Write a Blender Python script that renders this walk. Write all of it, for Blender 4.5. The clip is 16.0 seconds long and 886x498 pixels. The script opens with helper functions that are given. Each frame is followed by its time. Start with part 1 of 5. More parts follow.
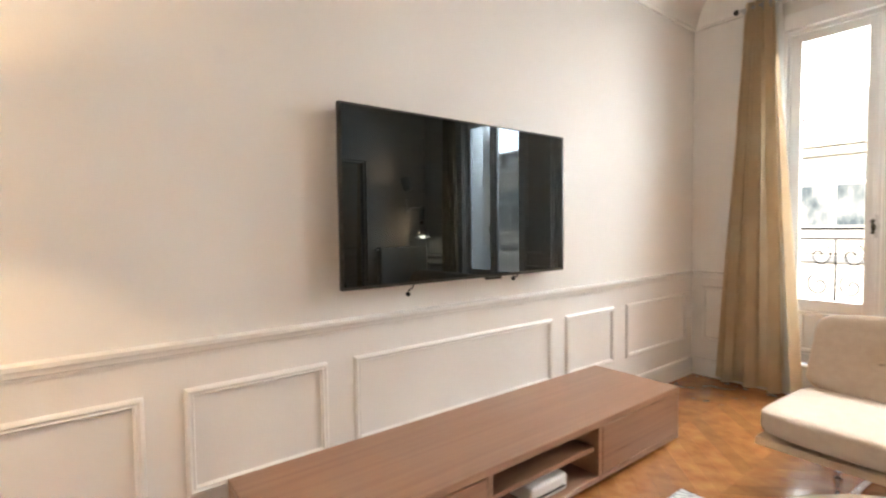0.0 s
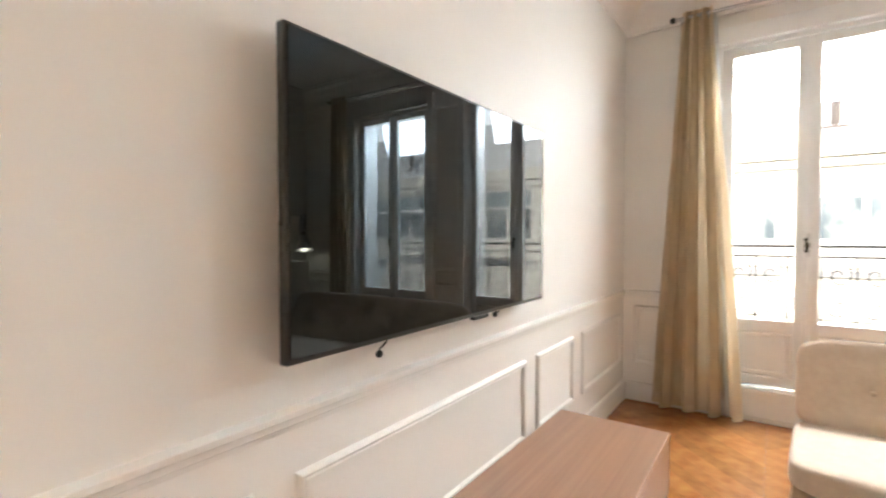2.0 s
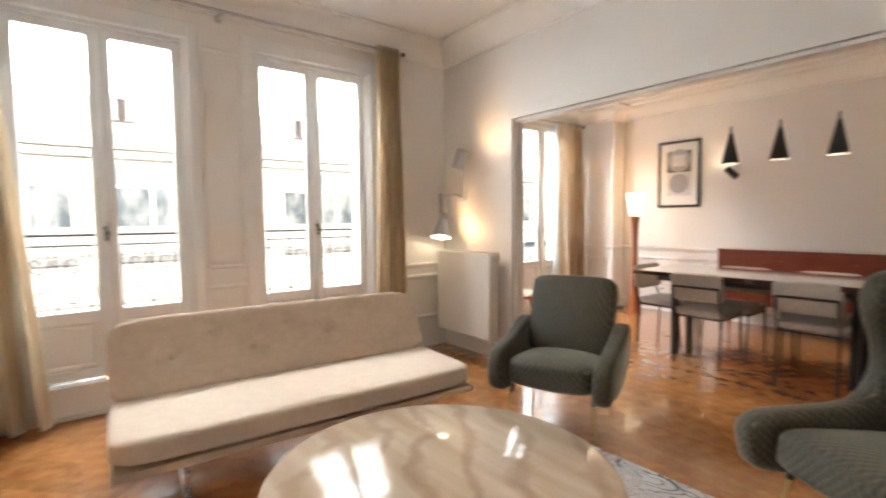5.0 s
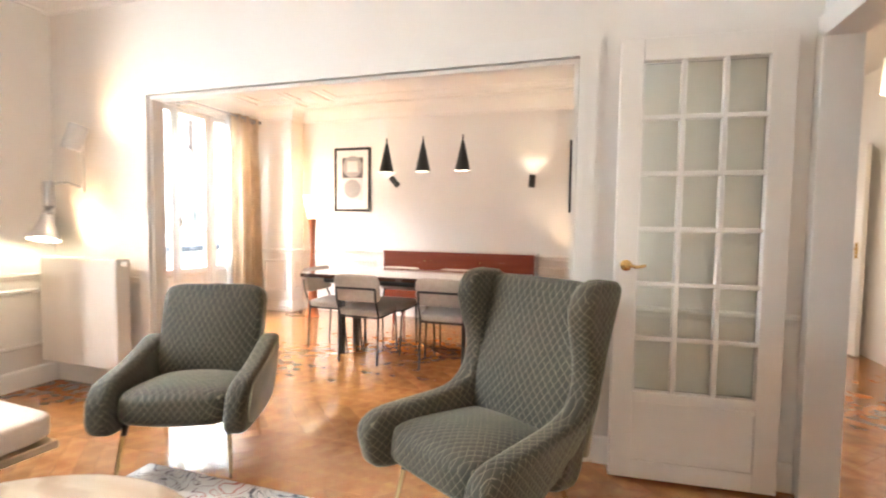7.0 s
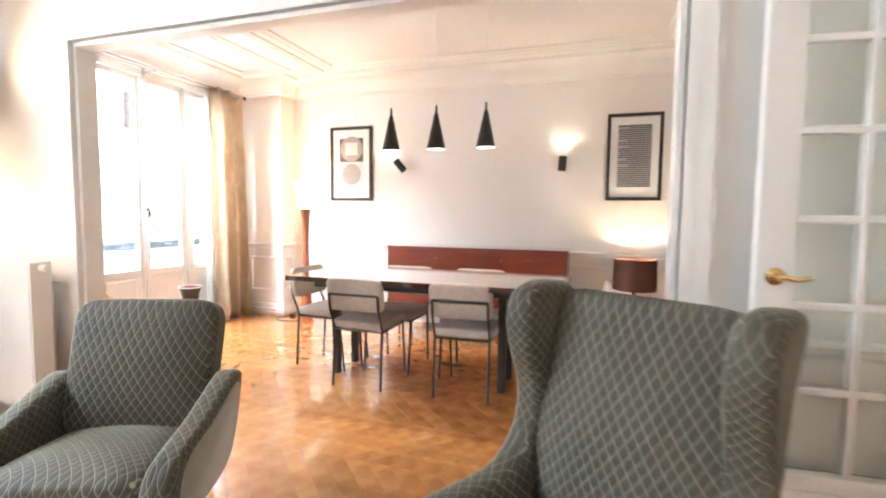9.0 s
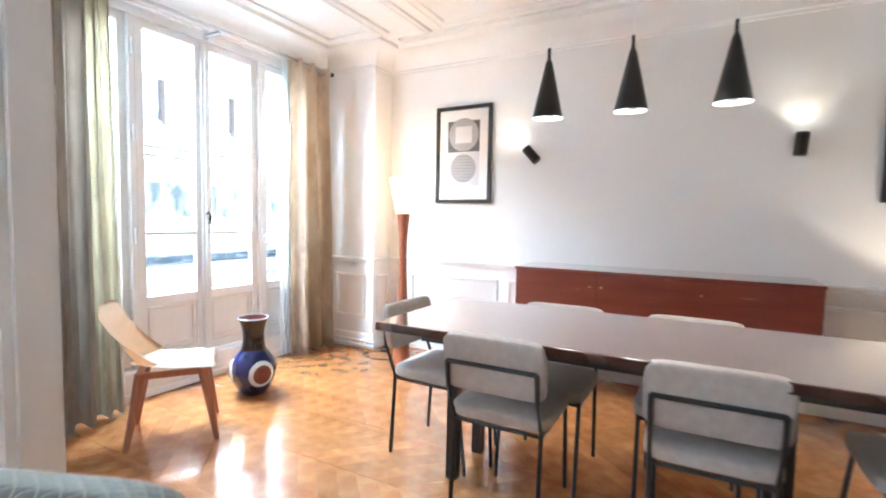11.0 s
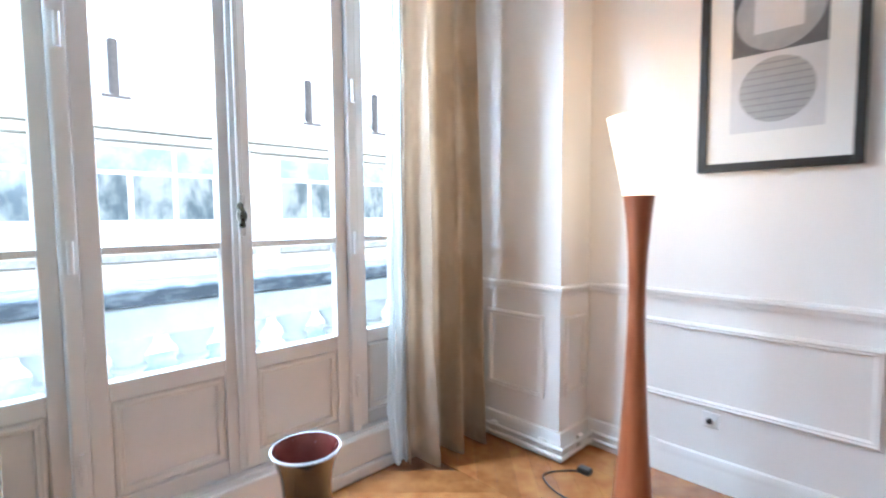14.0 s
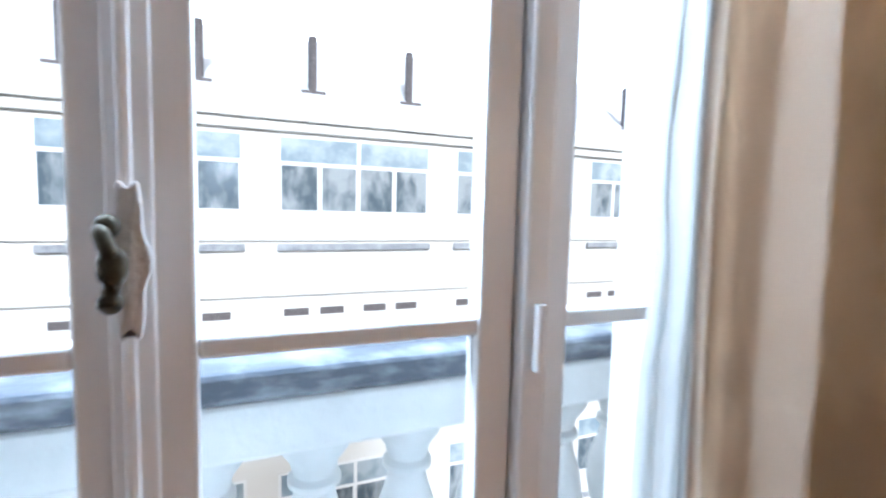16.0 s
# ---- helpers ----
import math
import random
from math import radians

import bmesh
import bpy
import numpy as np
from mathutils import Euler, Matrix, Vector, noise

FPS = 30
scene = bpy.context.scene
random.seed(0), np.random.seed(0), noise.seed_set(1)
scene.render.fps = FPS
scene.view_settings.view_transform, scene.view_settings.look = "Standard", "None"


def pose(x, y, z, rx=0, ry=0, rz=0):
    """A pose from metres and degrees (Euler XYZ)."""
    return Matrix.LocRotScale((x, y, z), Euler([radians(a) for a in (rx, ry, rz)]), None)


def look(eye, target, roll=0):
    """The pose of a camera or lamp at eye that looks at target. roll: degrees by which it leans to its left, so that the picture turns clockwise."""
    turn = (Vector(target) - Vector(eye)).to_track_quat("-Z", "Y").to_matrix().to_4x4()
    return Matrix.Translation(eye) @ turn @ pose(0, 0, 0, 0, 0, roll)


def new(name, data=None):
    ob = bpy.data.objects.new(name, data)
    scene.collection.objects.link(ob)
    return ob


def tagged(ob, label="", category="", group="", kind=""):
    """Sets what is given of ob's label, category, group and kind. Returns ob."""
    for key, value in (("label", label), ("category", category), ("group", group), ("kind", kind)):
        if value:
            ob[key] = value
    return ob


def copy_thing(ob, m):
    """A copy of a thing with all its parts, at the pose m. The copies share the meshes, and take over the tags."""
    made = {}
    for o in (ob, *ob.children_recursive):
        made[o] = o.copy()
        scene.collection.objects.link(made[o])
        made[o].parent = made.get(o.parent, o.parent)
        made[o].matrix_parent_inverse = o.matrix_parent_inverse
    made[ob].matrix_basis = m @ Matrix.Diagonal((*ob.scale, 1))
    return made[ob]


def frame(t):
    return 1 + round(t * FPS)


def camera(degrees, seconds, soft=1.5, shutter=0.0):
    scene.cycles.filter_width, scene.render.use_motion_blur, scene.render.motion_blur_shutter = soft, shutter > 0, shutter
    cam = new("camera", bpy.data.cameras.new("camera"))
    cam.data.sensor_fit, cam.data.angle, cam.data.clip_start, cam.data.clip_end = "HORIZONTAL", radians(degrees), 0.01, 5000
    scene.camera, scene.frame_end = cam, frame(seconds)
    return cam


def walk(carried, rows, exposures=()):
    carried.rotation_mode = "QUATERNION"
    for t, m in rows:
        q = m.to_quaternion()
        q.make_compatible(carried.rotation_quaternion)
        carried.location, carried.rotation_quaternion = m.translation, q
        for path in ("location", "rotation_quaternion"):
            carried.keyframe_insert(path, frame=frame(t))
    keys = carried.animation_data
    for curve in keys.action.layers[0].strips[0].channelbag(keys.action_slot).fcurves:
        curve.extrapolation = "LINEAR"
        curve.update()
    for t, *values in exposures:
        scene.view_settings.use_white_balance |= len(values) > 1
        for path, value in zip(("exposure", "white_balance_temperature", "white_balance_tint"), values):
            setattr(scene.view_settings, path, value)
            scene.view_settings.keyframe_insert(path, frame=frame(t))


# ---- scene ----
cam = camera(86.0, 16.0, 2.0, 0.5)
PATH = [
    (0, (1.82, 1.587, 1.207), (0.235, 2.804, 1.117), -0.7),
    (0.5, (1.554, 1.574, 1.219), (-0.046, 2.771, 1.135), -0.6),
    (1, (1.349, 1.6, 1.236), (-0.199, 2.865, 1.169), -0.4),
    (1.5, (1.113, 1.681, 1.24), (-0.282, 3.113, 1.186), -0.2),
    (2, (0.957, 1.767, 1.244), (-0.194, 3.402, 1.188), -0.1),
    (2.5, (0.842, 1.848, 1.243), (0.033, 3.676, 1.183), -0.4),
    (3, (0.781, 1.939, 1.245), (0.42, 3.904, 1.167), -0.2),
    (3.5, (0.811, 1.904, 1.258), (0.876, 3.901, 1.16), -0.4),
    (4, (0.842, 1.835, 1.246), (1.351, 3.766, 1.139), -0.4),
    (4.5, (0.888, 1.819, 1.246), (1.77, 3.611, 1.126), -0.4),
    (5, (0.939, 1.751, 1.247), (2.163, 3.328, 1.124), -0.6),
    (7.3, (1.416, 1.628, 1.233), (3.35, 2.124, 1.112), 0.9),
    (7.5, (1.467, 1.648, 1.233), (3.411, 2.1, 1.101), 1.0),
    (8, (1.651, 1.702, 1.218), (3.589, 2.169, 1.061), 1.4),
    (8.5, (1.886, 1.823, 1.21), (3.807, 2.359, 1.054), 1.2),
    (9, (2.102, 1.987, 1.219), (4.0, 2.601, 1.075), 0.6),
    (9.5, (2.431, 2.22, 1.209), (4.293, 2.936, 1.074), 0.6),
    (12, (3.838, 3.288, 1.238), (5.515, 4.369, 1.11), 0.8),
    (12.5, (4.139, 3.519, 1.227), (5.762, 4.68, 1.097), 0.4),
    (13, (4.444, 3.778, 1.212), (5.996, 5.033, 1.078), 0.1),
    (13.5, (4.661, 4.038, 1.213), (6.154, 5.361, 1.068), 0.1),
    (14, (4.882, 4.313, 1.199), (6.278, 5.738, 1.059), -0.4),
    (14.5, (5.083, 4.608, 1.196), (6.388, 6.119, 1.07), -0.4),
    (15, (5.361, 4.916, 1.235), (6.485, 6.564, 1.091), 0.4),
    (15.5, (5.565, 5.238, 1.276), (6.521, 6.981, 1.059), 1.9),
    (16, (5.69, 5.541, 1.266), (6.481, 7.371, 1.098), 1.5),
]
walk(cam, [(t, look(eye, target, roll)) for t, eye, target, roll in PATH],
     [(0, 0.85, 6900, 9), (2.2, 1.0, 6700, 7), (3.5, 1.15, 6450, 5), (3.8, 0.95, 6500, 6), (4, 0.72, 6600, 7), (5, 0.45, 6800, 9), (7.3, 1.52, 6600, 9), (9, 1.55, 6050, 7),
      (9.7, 1.45, 5500, 6), (12, 0.88, 5100, -1), (13.5, 0.52, 5000, 0), (14.5, 0.16, 5200, 4), (15.5, -0.25, 5500, 7), (16, -0.25, 5250, 7)])


# ---- world and light ----
world = bpy.data.worlds.new("overcast_sky")
scene.world = world
world.use_nodes = True
wn = world.node_tree
sky = wn.nodes.new("ShaderNodeTexSky")
sky.sky_type = "NISHITA"
sky.sun_disc = False
sky.sun_elevation = radians(32)
sky.sun_rotation = radians(150)
sky.air_density, sky.dust_density, sky.ozone_density = 1.0, 6.0, 0.6
wn.links.new(sky.outputs[0], wn.nodes["Background"].inputs[0])
wn.nodes["Background"].inputs[1].default_value = 0.15

sun = new("sun", bpy.data.lights.new("sun", "SUN"))
sun.data.energy, sun.data.angle, sun.data.color = 5.0, radians(12), (1.0, 0.96, 0.9)
sun.matrix_world = look((-3, -14, 12), (0, 6, 0))


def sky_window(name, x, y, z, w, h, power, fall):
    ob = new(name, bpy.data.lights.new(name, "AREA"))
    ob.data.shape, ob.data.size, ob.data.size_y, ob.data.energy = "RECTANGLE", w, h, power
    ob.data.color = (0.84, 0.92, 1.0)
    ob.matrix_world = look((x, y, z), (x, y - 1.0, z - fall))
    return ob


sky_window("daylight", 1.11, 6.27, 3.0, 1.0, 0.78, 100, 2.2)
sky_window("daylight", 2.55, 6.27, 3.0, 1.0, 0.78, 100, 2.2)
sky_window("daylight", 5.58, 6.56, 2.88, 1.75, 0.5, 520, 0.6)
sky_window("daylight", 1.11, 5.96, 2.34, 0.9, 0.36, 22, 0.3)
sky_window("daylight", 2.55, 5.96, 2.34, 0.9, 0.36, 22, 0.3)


def bulb(x, y, z, power, radius=0.03, color=(1.0, 0.70, 0.42)):
    ob = new("bulb_light", bpy.data.lights.new("bulb_light", "POINT"))
    ob.data.energy, ob.data.shadow_soft_size, ob.data.color = power, radius, color
    ob.location = (x, y, z)
    return ob


def spot(eye, target, power, angle, blend=0.5, color=(1.0, 0.76, 0.50)):
    ob = new("spot_light", bpy.data.lights.new("spot_light", "SPOT"))
    ob.data.energy, ob.data.spot_size, ob.data.spot_blend, ob.data.color = power, radians(angle), blend, color
    ob.data.shadow_soft_size = 0.02
    ob.matrix_world = look(eye, target)
    return ob


spot((3.67, 5.27, 1.14), (3.90, 4.95, 1.32), 20, 165, 1.0, (1.0, 0.61, 0.32))       # lower head of the wall lamp
spot((3.67, 4.90, 1.92), (3.90, 4.76, 2.06), 2.8, 150, 1.0, (1.0, 0.64, 0.36))     # upper head of the wall lamp
bulb(6.68, 5.085, 1.46, 4.8, 0.06, (1.0, 0.58, 0.27))                             # floor lamp
for yy in (3.535, 3.165, 2.782):
    spot((5.545, yy, 1.78), (5.545, yy, 0.8), 9, 85, 0.4, (1.0, 0.8, 0.58))
spot((7.02, 4.15, 1.815), (7.05, 4.50, 2.17), 2.2, 92, 0.3)           # tilted wall spot
spot((7.02, 2.338, 1.80), (7.06, 2.338, 2.8), 2.0, 96, 0.3)           # upright wall spot
bulb(6.82, 1.64, 0.69, 9, 0.04)                             # table lamp
bulb(5.2, -0.15, 2.10, 9, 0.08)                             # hall pendant

bulb(0.40, 0.965, 1.385, 9.5, 0.03)                              # floor lamp behind the walker

# ---- materials ----


def mat(name, color, rough=0.5, metal=0.0, color2=None, scale=8.0, stretch=(1, 1, 1), bump=0.0, bump_scale=60.0,
        coat=0.0, sheen=0.0, spec=0.5, contrast=(0.3, 0.7), rand=0.0):
    m = bpy.data.materials.new(name)
    m.use_nodes = True
    nt = m.node_tree
    b = nt.nodes["Principled BSDF"]
    b.inputs["Base Color"].default_value = (*color, 1)
    b.inputs["Roughness"].default_value = rough
    b.inputs["Metallic"].default_value = metal
    b.inputs["Specular IOR Level"].default_value = spec
    b.inputs["Coat Weight"].default_value = coat
    b.inputs["Coat Roughness"].default_value = 0.08
    b.inputs["Sheen Weight"].default_value = sheen
    tc = nt.nodes.new("ShaderNodeTexCoord")
    mp = nt.nodes.new("ShaderNodeMapping")
    mp.inputs["Scale"].default_value = stretch
    nt.links.new(tc.outputs["Object"], mp.inputs[0])
    out = None
    if color2:
        n = nt.nodes.new("ShaderNodeTexNoise")
        n.inputs["Scale"].default_value = scale
        n.inputs["Detail"].default_value = 6
        nt.links.new(mp.outputs[0], n.inputs[0])
        r = nt.nodes.new("ShaderNodeValToRGB")
        r.color_ramp.elements[0].position, r.color_ramp.elements[1].position = contrast
        r.color_ramp.elements[0].color, r.color_ramp.elements[1].color = (*color, 1), (*color2, 1)
        nt.links.new(n.outputs[0], r.inputs[0])
        out = r.outputs[0]
        rr = nt.nodes.new("ShaderNodeMapRange")
        rr.inputs[3].default_value, rr.inputs[4].default_value = max(rough - 0.06, 0.02), min(rough + 0.08, 1)
        nt.links.new(n.outputs[0], rr.inputs[0])
        nt.links.new(rr.outputs[0], b.inputs["Roughness"])
    if rand and out:
        oi = nt.nodes.new("ShaderNodeObjectInfo")
        geo = nt.nodes.new("ShaderNodeNewGeometry")
        ad = nt.nodes.new("ShaderNodeMath")
        ad.operation = "ADD"
        nt.links.new(oi.outputs["Random"], ad.inputs[0])
        nt.links.new(geo.outputs["Random Per Island"], ad.inputs[1])
        fr = nt.nodes.new("ShaderNodeMath")
        fr.operation = "FRACT"
        nt.links.new(ad.outputs[0], fr.inputs[0])
        v = nt.nodes.new("ShaderNodeMapRange")
        v.inputs[3].default_value, v.inputs[4].default_value = 1 - rand, 1 + rand
        nt.links.new(fr.outputs[0], v.inputs[0])
        hs = nt.nodes.new("ShaderNodeHueSaturation")
        nt.links.new(out, hs.inputs["Color"])
        nt.links.new(v.outputs[0], hs.inputs["Value"])
        out = hs.outputs[0]
    if out:
        nt.links.new(out, b.inputs["Base Color"])
    if bump:
        n2 = nt.nodes.new("ShaderNodeTexNoise")
        n2.inputs["Scale"].default_value = bump_scale
        n2.inputs["Detail"].default_value = 4
        nt.links.new(mp.outputs[0], n2.inputs[0])
        bp = nt.nodes.new("ShaderNodeBump")
        bp.inputs["Strength"].default_value = bump
        bp.inputs["Distance"].default_value = 0.01
        nt.links.new(n2.outputs[0], bp.inputs["Height"])
        nt.links.new(bp.outputs[0], b.inputs["Normal"])
    return m


def glow(name, color, strength):
    m = bpy.data.materials.new(name)
    m.use_nodes = True
    b = m.node_tree.nodes["Principled BSDF"]
    b.inputs["Base Color"].default_value = (*color, 1)
    b.inputs["Emission Color"].default_value = (*color, 1)
    b.inputs["Emission Strength"].default_value = strength
    return m


WALL = mat("wall_paint", (0.825, 0.80, 0.765), 0.5, color2=(0.85, 0.83, 0.80), scale=1.6, bump=0.05, bump_scale=90)
TRIM = mat("trim_paint", (0.82, 0.80, 0.77), 0.35, color2=(0.855, 0.84, 0.81), scale=3, bump=0.03, bump_scale=60)
CEIL = mat("ceiling_paint", (0.84, 0.82, 0.79), 0.7, color2=(0.86, 0.845, 0.82), scale=2, bump=0.04, bump_scale=80)
FRAME = mat("window_paint", (0.82, 0.82, 0.81), 0.3, color2=(0.86, 0.86, 0.85), scale=5, bump=0.04, bump_scale=40)
PARQ = mat("parquet_oak", (0.27, 0.092, 0.028), 0.2, color2=(0.40, 0.182, 0.055), scale=7, stretch=(1, 14, 1), bump=0.02,
           bump_scale=26, coat=0.55, rand=0.16)
PARQ_SUB = mat("parquet_joint", (0.13, 0.05, 0.018), 0.5, color2=(0.17, 0.07, 0.028), scale=10)
WALNUT = mat("walnut", (0.24, 0.118, 0.070), 0.3, color2=(0.35, 0.195, 0.12), scale=3, stretch=(14, 0.35, 14), contrast=(0.2, 0.8), bump=0.05, bump_scale=20)
MAHOG_TOP = mat("polished_mahogany", (0.17, 0.034, 0.018), 0.12, color2=(0.22, 0.05, 0.026), scale=4, stretch=(8, 0.8, 8), coat=1.0, spec=0.8)
MAHOG = mat("mahogany", (0.165, 0.033, 0.018), 0.24, color2=(0.21, 0.046, 0.024), scale=3, stretch=(6, 0.8, 6), bump=0.01, bump_scale=24, coat=0.2)
TABLEWOOD = mat("table_veneer", (0.115, 0.062, 0.045), 0.07, color2=(0.14, 0.078, 0.057), scale=4, stretch=(9, 0.6, 9), bump=0.003, bump_scale=18, coat=1.0, spec=0.5)
LAMPWOOD = mat("lamp_teak", (0.27, 0.075, 0.03), 0.3, color2=(0.38, 0.13, 0.055), scale=5, stretch=(6, 6, 0.8), coat=0.2)
BEECH = mat("beech", (0.50, 0.25, 0.12), 0.35, color2=(0.60, 0.33, 0.17), scale=5, stretch=(6, 6, 1), coat=0.1)
SHELLPLY = mat("shell_ply", (0.66, 0.40, 0.20), 0.35, color2=(0.74, 0.48, 0.26), scale=4, stretch=(8, 1, 1), coat=0.2)
SEATPLY = mat("shell_seat", (0.52, 0.40, 0.28), 0.4, color2=(0.58, 0.46, 0.33), scale=6)
ORANGE = mat("orange_shell", (0.62, 0.20, 0.07), 0.35, color2=(0.68, 0.25, 0.09), scale=6, coat=0.2)
BLACK = mat("black_metal", (0.012, 0.012, 0.013), 0.4, color2=(0.022, 0.022, 0.024), scale=12, bump=0.04)
BLACKGLOSS = mat("screen_glass", (0.003, 0.003, 0.003), 0.02, spec=0.65)
BLACKGLOSS.node_tree.nodes["Principled BSDF"].inputs["Specular Tint"].default_value = (0.66, 0.84, 1.0, 1)   # blue antireflection coat
BLACKPLA = mat("black_plastic", (0.012, 0.012, 0.013), 0.3, color2=(0.018, 0.018, 0.02), scale=20)
CHROME = mat("chrome", (0.75, 0.76, 0.78), 0.12, 1.0)
BRASS = mat("brass", (0.62, 0.42, 0.16), 0.24, 1.0, color2=(0.70, 0.5, 0.22), scale=12)
STEEL = mat("brushed_steel", (0.55, 0.55, 0.56), 0.3, 1.0)
SOFA = mat("cream_fabric", (0.62, 0.475, 0.355), 0.9, color2=(0.68, 0.545, 0.42), scale=30, bump=0.25, bump_scale=420, sheen=0.3)
GREYFAB = mat("grey_fabric", (0.38, 0.325, 0.285), 0.9, color2=(0.44, 0.385, 0.335), scale=30, bump=0.2, bump_scale=420, sheen=0.2)
RADI = mat("radiator_enamel", (0.82, 0.79, 0.74), 0.3, color2=(0.85, 0.82, 0.77), scale=4)
SHADE_DARK = mat("brown_shade", (0.09, 0.035, 0.025), 0.8, color2=(0.12, 0.05, 0.035), scale=40, bump=0.1, bump_scale=300)
SHADE_GLOW = glow("lit_glass_shade", (1.0, 0.80, 0.56), 2.2)
LAMP_GLOW = glow("lit_bulb", (1.0, 0.85, 0.62), 18.0)
PAPERW = mat("print_paper", (0.82, 0.81, 0.79), 0.8, color2=(0.84, 0.83, 0.81), scale=4)
INKD = mat("print_dark", (0.10, 0.10, 0.11), 0.8, color2=(0.13, 0.13, 0.14), scale=30)
INKM = mat("print_grey", (0.36, 0.36, 0.37), 0.8, color2=(0.41, 0.41, 0.42), scale=30)
INKL = mat("print_pale", (0.34, 0.34, 0.36), 0.8, color2=(0.39, 0.39, 0.41), scale=30)
STONE = mat("balcony_stone", (0.52, 0.54, 0.53), 0.85, color2=(0.68, 0.69, 0.67), scale=5, bump=0.3, bump_scale=30)
SLATE = mat("lead_capping", (0.06, 0.07, 0.085), 0.5, color2=(0.25, 0.27, 0.29), scale=9, stretch=(1, 1, 3), bump=0.2, contrast=(0.45, 0.75))
FACADE = mat("limestone", (0.74, 0.72, 0.68), 0.9, color2=(0.80, 0.785, 0.75), scale=0.8, bump=0.2, bump_scale=6)
ROOF = mat("zinc_roof", (0.62, 0.64, 0.66), 0.6, color2=(0.7, 0.71, 0.73), scale=1.5)
DARKPIPE = mat("chimney_pot", (0.10, 0.09, 0.09), 0.8, color2=(0.15, 0.13, 0.13), scale=8)
# opaque far panes: mottled reflections put into the glass colour
WINGLASS = mat("far_glass_reflections", (0.10, 0.13, 0.155), 0.1, color2=(0.34, 0.37, 0.39), scale=2.2, stretch=(1, 1, 0.5), contrast=(0.4, 0.6))
IRON = mat("wrought_iron", (0.02, 0.02, 0.022), 0.55, color2=(0.035, 0.035, 0.038), scale=20, bump=0.1)
CABLE = mat("cable_rubber", (0.02, 0.02, 0.02), 0.6, color2=(0.03, 0.03, 0.03), scale=30)
WHITEPLA = mat("white_plastic", (0.8, 0.8, 0.79), 0.35, color2=(0.83, 0.83, 0.82), scale=10)
DOORWHITE = mat("door_paint", (0.82, 0.80, 0.765), 0.32, color2=(0.85, 0.83, 0.80), scale=4, bump=0.03, bump_scale=50)
STREET = mat("asphalt", (0.05, 0.05, 0.052), 0.9, color2=(0.07, 0.07, 0.072), scale=3, bump=0.3, bump_scale=50)
VASE_IN = mat("vase_lining", (0.10, 0.02, 0.018), 0.25, color2=(0.16, 0.04, 0.03), scale=14, coat=0.3)


def glass_mat():
    m = bpy.data.materials.new("clear_glass")
    m.use_nodes = True
    nt = m.node_tree
    b = nt.nodes["Principled BSDF"]
    b.inputs["Roughness"].default_value = 0.0
    b.inputs["Transmission Weight"].default_value = 1.0
    b.inputs["IOR"].default_value = 1.1
    b.inputs["Base Color"].default_value = (0.98, 0.99, 1, 1)
    return m


def door_glass_mat():
    """Old greenish sheet glass, slightly wavy."""
    m = bpy.data.materials.new("door_glass")
    m.use_nodes = True
    nt = m.node_tree
    b = nt.nodes["Principled BSDF"]
    b.inputs["Roughness"].default_value = 0.03
    b.inputs["Transmission Weight"].default_value = 1.0
    b.inputs["IOR"].default_value = 1.12
    b.inputs["Base Color"].default_value = (0.965, 0.985, 0.94, 1)
    tc = nt.nodes.new("ShaderNodeTexCoord")
    n = nt.nodes.new("ShaderNodeTexNoise")
    n.inputs["Scale"].default_value = 7.0
    bp = nt.nodes.new("ShaderNodeBump")
    bp.inputs["Strength"].default_value = 0.12
    bp.inputs["Distance"].default_value = 0.01
    nt.links.new(tc.outputs["Object"], n.inputs[0])
    nt.links.new(n.outputs[0], bp.inputs["Height"])
    nt.links.new(bp.outputs[0], b.inputs["Normal"])
    return m


